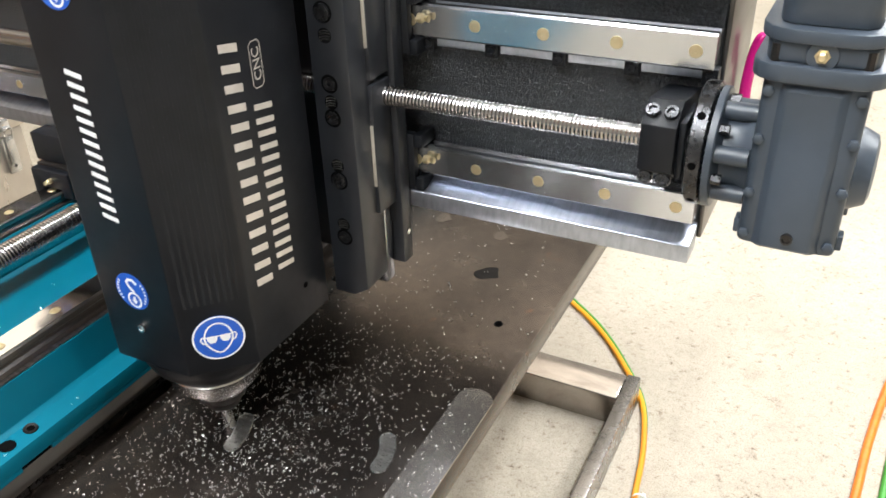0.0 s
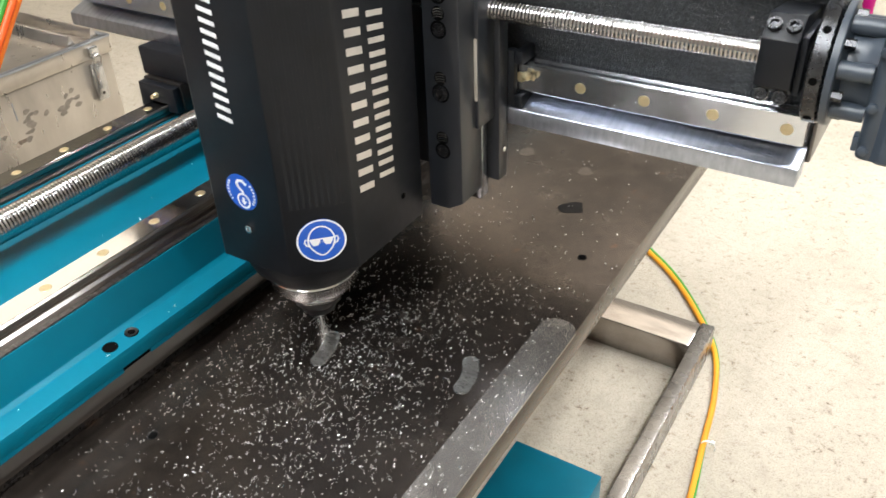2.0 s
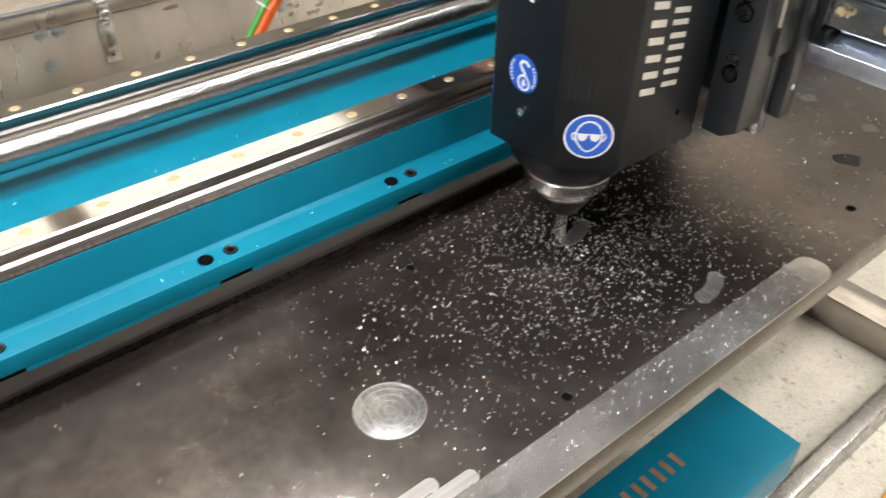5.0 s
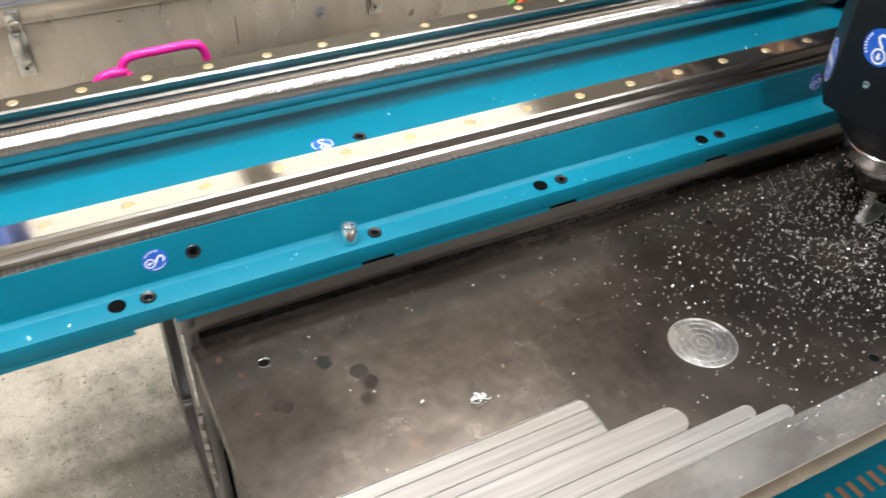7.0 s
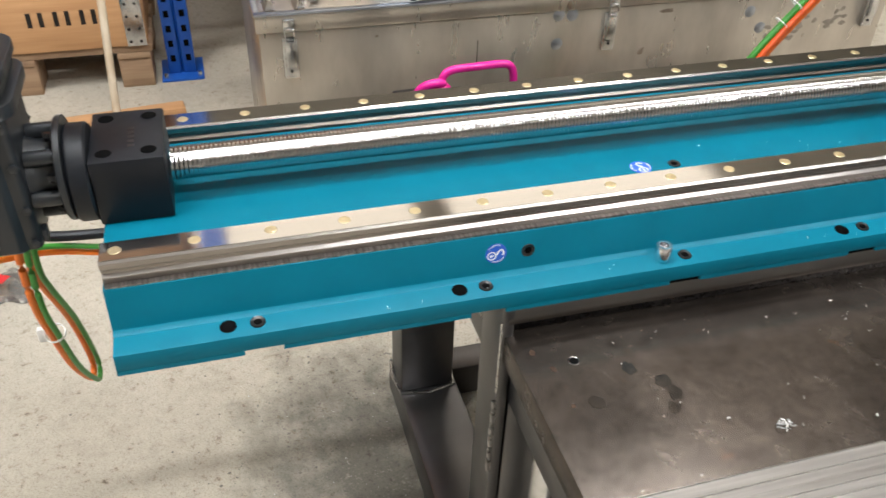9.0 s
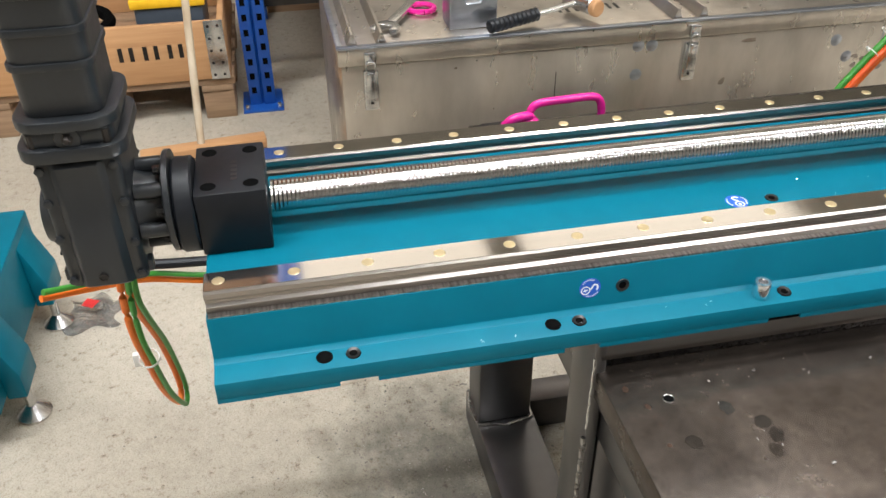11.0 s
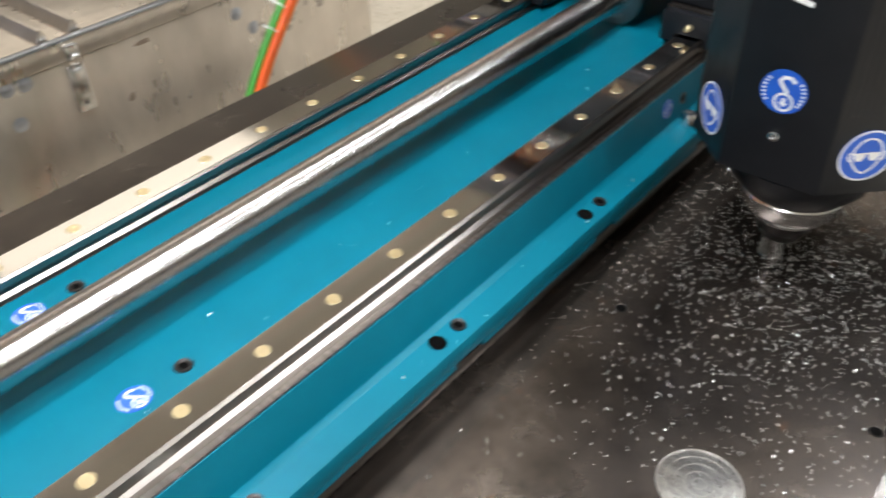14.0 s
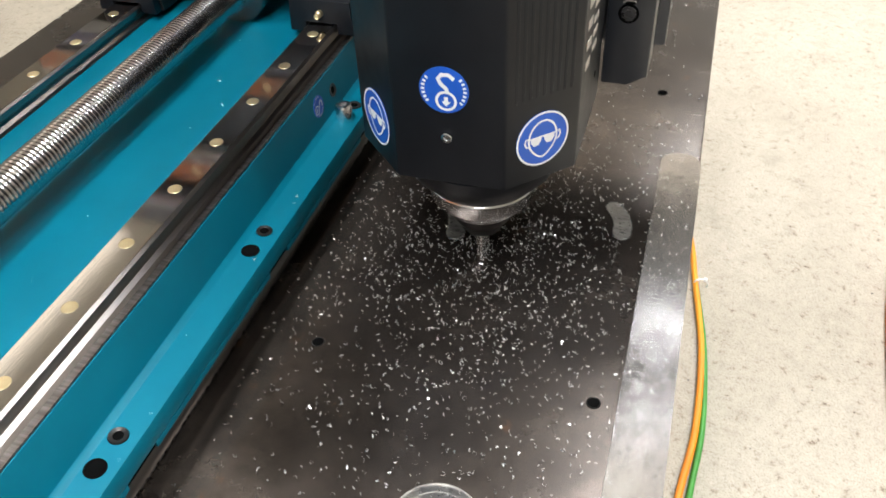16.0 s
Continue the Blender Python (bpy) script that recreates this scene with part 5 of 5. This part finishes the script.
# ---- pallet box, rack post, broom ----
PX = -2.665
pallet = thing("pallet_box", "wooden collar box standing on a worn pallet", "pallet box", (-3.05, -1.2, FLOOR))
front = part("collar_board", box(PX - 0.02, PX, -1.6, -0.81, -0.515, -0.325, 0.003), WOOD, pallet, "pale wooden collar board")
part("collar_board", box(-3.42, -3.4, -1.6, -0.81, -0.515, -0.325, 0.003), WOOD, pallet)
part("collar_board", box(-3.399, PX - 0.021, -0.83, -0.81, -0.515, -0.325, 0.003), WOOD, pallet)
part("collar_board", box(-3.399, PX - 0.021, -1.6, -1.58, -0.515, -0.325, 0.003), WOOD, pallet)
hinge = part("hinge_strap", box(PX + 0.0005, PX + 0.004, -0.87, -0.812, -0.515, -0.322, 0.001), STEEL, pallet, "galvanised corner hinge")
for k in range(5):
    for j in (0, 1):
        part("rivet", lathe([(0, 0.003), (0.004, 0.002), (0.005, 0)], (PX + 0.004, -0.858 + 0.03 * j, -0.5 + 0.04 * k), (1, 0, 0), 8), DARK_STEEL, hinge)
letter_bars(facing((PX + 0.0008, -1.14, -0.435), (1, 0, 0)), 3, 0.05, 0.045, 0.025, front, DARK_STEEL)
for k in range(6):
    part("deck_board", box(PX - 0.11 - 0.13 * k, PX - 0.01 - 0.13 * k, -1.61, -0.8, -0.54, -0.516, 0.002), WOOD_OLD, pallet)
for yy in (-0.86, -1.2, -1.55):
    part("stringer", box(-3.42, PX - 0.01, yy - 0.05, yy + 0.05, -0.562, -0.541, 0.002), WOOD_OLD, pallet)
    for xx in (PX - 0.085, -3.04, -3.37):
        part("foot_block", box(xx - 0.07, xx + 0.07, yy - 0.05, yy + 0.05, FLOOR, -0.5625, 0.004), WOOD_OLD, pallet)
tote = thing("yellow_tote", "grey crate with a yellow lid inside the box", "crate", (-2.85, -1.0, -0.515))
part("body", box(-2.98, -2.75, -1.08, -0.87, -0.5155, -0.3, 0.008), GREY_CAST, tote)
part("lid", box(-2.99, -2.74, -1.09, -0.86, -0.2995, -0.27, 0.006), YELLOW, tote, "bright yellow lid")
hose = thing("hose_coil", "black hose coil lying inside the box", "hose", (-2.8, -1.3, -0.515))
part("coil", tube([(-2.82 + 0.1 * math.cos(k * 0.7), -1.3 + 0.13 * math.sin(k * 0.7), -0.49 + 0.012 * k) for k in range(17)], 0.02, 8), HOLE, hose)

post = thing("rack_post", "blue perforated steel pallet rack post", "rack post", (-2.8, -0.72, FLOOR))
part("column", prism([(-2.74, -0.765), (-2.74, -0.728), (-2.752, -0.722), (-2.74, -0.716), (-2.74, -0.679), (-2.83, -0.679), (-2.83, -0.765)], "z", FLOOR + 0.008, 3.3, 0.001), BLUE_PAINT, post)
post2 = copy_thing(post, pose(-3.66, -0.72, FLOOR))
# The lowest shelf is an unseen addition that keeps lamp light off the floor.
for y0, y1, z0, kind_ in ((-3.2, -0.767, 1.2, "middle"), (-3.2, -0.767, 2.3, "high"), (-0.677, 1.3, -0.33, "low")):
    deck = thing("rack_shelf", "wooden boards on steel beams at %s level in the rack" % kind_, "rack shelf", (-3.25, (y0 + y1) / 2, z0), "rack shelves")
    for xx in (-2.8, -3.64):
        part("beam", box(xx - 0.025, xx + 0.025, y0, y1, z0, z0 + 0.1, 0.004), DARK_STEEL if kind_ == "low" else ORANGE, deck)
    # Added rear sheet, blocks light from behind under the lowest shelf.
    if kind_ == "low":
        part("shade_panel", box(-3.72, -3.7, y0, y1, FLOOR, z0 + 0.1, 0.002), WOOD_OLD, deck)
    else:
        for y2 in (-3.05, -1.85):
            load = thing("cardboard_carton", "large brown cardboard carton standing on the rack shelf", "carton", (-3.22, y2 + 0.5, z0 + 0.125), "cartons on the rack")
            part("body", box(-3.66, -2.8, y2, y2 + 1.02, z0 + 0.1255, z0 + 0.9, 0.01), CARTON, load)
            part("tape", box(-3.67, -2.795, y2 + 0.48, y2 + 0.54, z0 + 0.9002, z0 + 0.9012), WOOD, load)
    n_ = int((y1 - y0) / 0.28)
    for k in range(n_):
        part("board", box(-3.7, -2.74, y0 + 0.28 * k, y0 + 0.28 * k + 0.272, z0 + 0.101, z0 + 0.125, 0.003), WOOD_OLD, deck)
for k in range(26):
    for yy in (-0.7465, -0.6975):
        part("slot_hole", box(-2.7405, -2.7395, yy - 0.008, yy + 0.008, FLOOR + 0.05 + 0.05 * k, FLOOR + 0.072 + 0.05 * k), HOLE, post)
part("foot_plate", box(-2.86, -2.69, -0.79, -0.655, FLOOR, FLOOR + 0.0078, 0.002), BLUE_PAINT, post)
for yy in (-0.775, -0.668):
    part("anchor_bolt", lathe([(0, 0.014), (0.007, 0.014), (0.008, 0)], (-2.71, yy, FLOOR + 0.0078), (0, 0, 1), 6), STEEL, post)
broom = thing("broom", "wide push broom with a paint-smeared wooden handle", "broom", (-2.31, -0.9, FLOOR))
bd = math.degrees(math.atan2(0.042, 0.348))
hb = box(-0.026, 0.026, -0.18, 0.18, -0.016, 0.016, 0.006)
bmesh.ops.transform(hb, matrix=pose(-2.315, -0.897, FLOOR + 0.078, 0, 0, bd), verts=hb.verts)
part("block", hb, WOOD, broom)
rb = random.Random(4)
bs = None
for k in range(26):
    for j in (-1, 0, 1):
        u, v = -0.172 + 0.0138 * k, 0.016 * j
        own = lathe([(0.0075, 0), (0.0055, 0.03), (0.004, 0.062)], (v + rb.uniform(-0.008, 0.008), u + rb.uniform(-0.006, 0.006), 0), (-v * 0.4, rb.uniform(-0.05, 0.05), 1), 6)
        bmesh.ops.transform(own, matrix=pose(-2.315, -0.897, FLOOR, 0, 0, bd), verts=own.verts)
        bs = join(bs, own)
part("bristles", bs, BRISTLE, broom, "brown stiff bristle tufts")
part("handle", rod((-2.318, -0.905, FLOOR + 0.085), (-2.62, -0.845, 0.62), 0.011, 14), HANDLE, broom, "pale handle with paint smears")

# ---- cables ----
def strand(name, label, pts, r, mat):
    th = thing(name, label, "cable", pts[0])
    part("sheath", tube(pts, r, 10), mat, th)
    return th


def shift(pts, dx, dy, dz=0.0):
    return [(x + dx, y + dy, z + dz) for x, y, z in pts]


Z = FLOOR + 0.0065
run = [(-0.66, 1.74, Z), (-0.52, 1.64, Z), (-0.425, 1.56, Z), (-0.335, 1.455, Z), (-0.255, 1.335, Z), (-0.215, 1.2, Z), (-0.195, 1.06, Z), (-0.172, 0.88, Z), (-0.17, 0.7, Z), (-0.187, 0.555, Z), (-0.205, 0.35, Z), (-0.2, 0.1, Z), (-0.23, -0.3, Z)]
cab = strand("power_cable", "orange and yellow sheathed cable lying on the floor", run, 0.0062, CABLE_MIX)
run2 = [(x + 0.012 + 0.012 * math.sin(3.2 * y + 1), y + 0.004, z - 0.001) for x, y, z in run]
strand("earth_cable", "green sheathed cable tied along an orange one", run2, 0.0052, GREEN)
tie = thing("cable_tie", "small white nylon tie round the floor cables", "cable tie", (-0.19, 1.058, Z))
part("band", lathe([(0.0135, -0.002), (0.0145, -0.002), (0.0145, 0.002), (0.0135, 0.002), (0.0135, -0.002)], (-0.185, 1.058, Z), (0.15, -1, 0), 18), PLASTIC_WHITE, tie)
part("head", box(-0.181, -0.174, 1.054, 1.062, Z + 0.011, Z + 0.0165, 0.001), PLASTIC_WHITE, tie)
runr = [(0.3, 1.95, Z), (0.25, 1.72, Z), (0.226, 1.6, Z), (0.2, 1.4, Z), (0.186, 1.233, Z), (0.16, 1.0, Z), (0.15, 0.7, Z), (0.2, 0.3, Z), (0.3, -0.2, Z)]
strand("power_cable", "orange sheathed cable lying on the floor", runr, 0.009, ORANGE)
strand("earth_cable", "green sheathed cable lying on the floor", shift(runr, 0.045, 0.0), 0.0075, GREEN)
rise = [(-1.66, -0.5, FLOOR + 0.0087), (-1.62, 0.0, FLOOR + 0.0087), (-1.52, 0.2, -0.59), (-1.4, 0.36, -0.3), (-1.4, 0.47, -0.125), (-1.4, 0.57, 0.0), (-1.4, 0.65, 0.1), (-1.39, 0.85, 0.36), (-1.36, 0.98, 0.6), (-1.3, 1.05, 0.9)]
strand("power_cable", "orange sheathed cable rising behind the beam", rise, 0.0085, ORANGE)
strand("earth_cable", "green sheathed cable rising behind the beam", shift(rise, -0.004, -0.022), 0.0072, GREEN)
strand("power_cable", "deep orange sheathed cable rising behind the beam", shift(rise, 0.006, -0.012), 0.0068, DEEP_ORANGE)
for ty, tz in ((0.523, -0.018), (0.5, -0.055)):
    tr = thing("cable_tie", "small white nylon tie round the rising cables", "cable tie", (-1.4, ty, tz))
    part("band", lathe([(0.0145, -0.0011), (0.0151, -0.0011), (0.0151, 0.0011), (0.0145, 0.0011), (0.0145, -0.0011)], (-1.4, ty - 0.008, tz), (0, 0.66, 0.75), 18), PLASTIC_WHITE, tr)
hang = [(-0.86, -0.84, 0.1), (-0.868, -0.858, 0.0), (-0.872, -0.862, -0.085), (-0.897, -0.862, -0.153), (-0.955, -0.865, -0.262), (-1.03, -0.868, -0.36), (-1.062, -0.868, -0.388), (-1.07, -0.866, -0.355), (-1.01, -0.864, -0.225), (-0.93, -0.862, -0.105), (-0.9, -0.86, -0.045), (-0.89, -0.85, 0.06)]
strand("power_cable", "orange sheathed cable hanging in a loop under the motor", hang, 0.0046, ORANGE)
strand("earth_cable", "green and yellow cable hanging in a loop under the motor", shift(hang, 0.003, 0.009, -0.003), 0.0038, GREEN)
tie2 = thing("cable_tie", "small white nylon tie round the hanging loop", "cable tie", (-0.9, -0.86, -0.155))
part("band", lathe([(0.012, -0.002), (0.0132, -0.002), (0.0132, 0.002), (0.012, 0.002), (0.012, -0.002)], (-0.897, -0.857, -0.155), (-0.5, 0, -1), 16), PLASTIC_WHITE, tie2)
part("tail", box(-0.908, -0.9, -0.878, -0.87, -0.17, -0.15, 0.001), PLASTIC_WHITE, tie2)
low = [(-0.93, -0.97, -0.065), (-1.0, -0.9, -0.105), (-1.05, -0.86, -0.14), (-1.05, -0.78, -0.155), (-1.04, -0.6, -0.17), (-1.03, -0.42, -0.15)]
strand("power_cable", "orange sheathed cable running behind the beam", low, 0.0044, ORANGE)
strand("earth_cable", "green and yellow cable running behind the beam", shift(low, 0.004, 0.006, 0.012), 0.004, GREEN)
strand("black_cable", "thick black cable running behind the beam", [(-1.06, -0.97, -0.08), (-1.05, -0.88, -0.11), (-1.05, -0.78, -0.12), (-1.05, -0.6, -0.13), (-1.04, -0.42, -0.12)], 0.0075, BLACK)

# ---- teal machine foot beside the beam's end ----
foot = thing("machine_stand", "teal painted machine stand on levelling feet", "machine stand", (-1.5, -1.45, FLOOR))
part("post", box(-1.75, -1.28, -1.75, -1.236, FLOOR + 0.09, -0.4, 0.006), TEAL, foot)
part("gusset", prism([(-1.236, FLOOR + 0.085), (-1.2, FLOOR + 0.085), (-1.2, FLOOR + 0.14), (-1.236, FLOOR + 0.24)], "x", -1.42, -1.33, 0.003), TEAL, foot)
part("gusset", prism([(-1.236, FLOOR + 0.085), (-1.2, FLOOR + 0.085), (-1.2, FLOOR + 0.14), (-1.236, FLOOR + 0.24)], "x", -1.72, -1.62, 0.003), TEAL, foot)
for fx in (-1.375, -1.665):
    lf = part("levelling_foot", lathe([(0, 0), (0.033, 0), (0.034, 0.006), (0.016, 0.022), (0.009, 0.027), (0.009, 0.084), (0, 0.084)], (fx, -1.218, FLOOR), (0, 0, 1), 24), STEEL, foot, "chromed levelling foot")
bagt = thing("plastic_bag", "clear plastic bag with a red label on the floor", "bag", (-1.66, -1.13, FLOOR))
def crumple(x0, y0, wide, deep, n=14):
    rng = random.Random(77)
    own = bmesh.new()
    bumps = [(rng.uniform(0, 1), rng.uniform(0, 1), rng.uniform(0.1, 0.25), rng.uniform(0.006, 0.03)) for _ in range(9)]
    for layer in (0, 1):
        rows_ = []
        for i in range(n + 1):
            row_ = []
            for j in range(n + 1):
                u, v = i / n, j / n
                edge = min(u, v, 1 - u, 1 - v)
                h = sum(a * max(0.0, 1 - math.hypot(u - p, v - q) / w) for p, q, w, a in bumps) * min(1.0, edge * 6)
                row_.append(own.verts.new((x0 + wide * (u - 0.5) * (1 - 0.25 * v) + 0.01 * math.sin(9 * v), y0 + deep * (v - 0.5) + 0.012 * math.sin(7 * u), FLOOR + 0.001 + layer * (0.0015 + h))))
            rows_.append(row_)
        for a, b in zip(rows_, rows_[1:]):
            for j in range(n):
                own.faces.new((a[j], a[j + 1], b[j + 1], b[j]))
    return own


part("film", crumple(-1.68, -1.145, 0.13, 0.12), FILM, bagt, "", 20)
part("label", prism([(-1.705, -1.155), (-1.68, -1.165), (-1.665, -1.14), (-1.69, -1.125)], "z", FLOOR + 0.03, FLOOR + 0.0305), RED, bagt, "red paper label")

# ---- moves ----
SHIFT = [(0, 0), (0.5, 0.006), (1, 0.0115), (1.5, 0.0165), (1.8, 0.018), (2.1, 0.017), (2.5, 0.0115), (3, 0.005), (3.2, 0.002), (4.2, -0.011), (5, -0.017),
         (5.5, -0.0155), (6, -0.012), (6.5, -0.009), (7, -0.007), (8.5, -0.004), (10.5, -0.02), (13, -0.039), (14.5, -0.041), (16, -0.0425)]
SIDE = {8.5: 0.012, 10.5: 0.022, 13: 0.031, 14.5: 0.0345, 16: 0.0525, 7: 0.009, 6.5: 0.0075, 6: 0.006}

LIFT = {10.5: 0.004, 13: 0.005, 14.5: 0.0045, 16: -0.001}


def motions():
    g, s = BASE[gantry], BASE[spindle]
    walk(gantry, [(t, pose(g.x, g.y + d, g.z)) for t, d in SHIFT])
    walk(spindle, [(t, pose(s.x + SIDE.get(t, -0.26 * d), s.y + d, s.z + LIFT.get(t, 0.0))) for t, d in SHIFT])
    e = BASE[eye]
    walk(eye, [(t, pose(e.x, e.y + d, e.z)) for t, d in SHIFT])
    walk(tool, [(k / 10, pose(AXIS, 0, 0, 0, 0, -80 * k)) for k in range(161)])


motions()
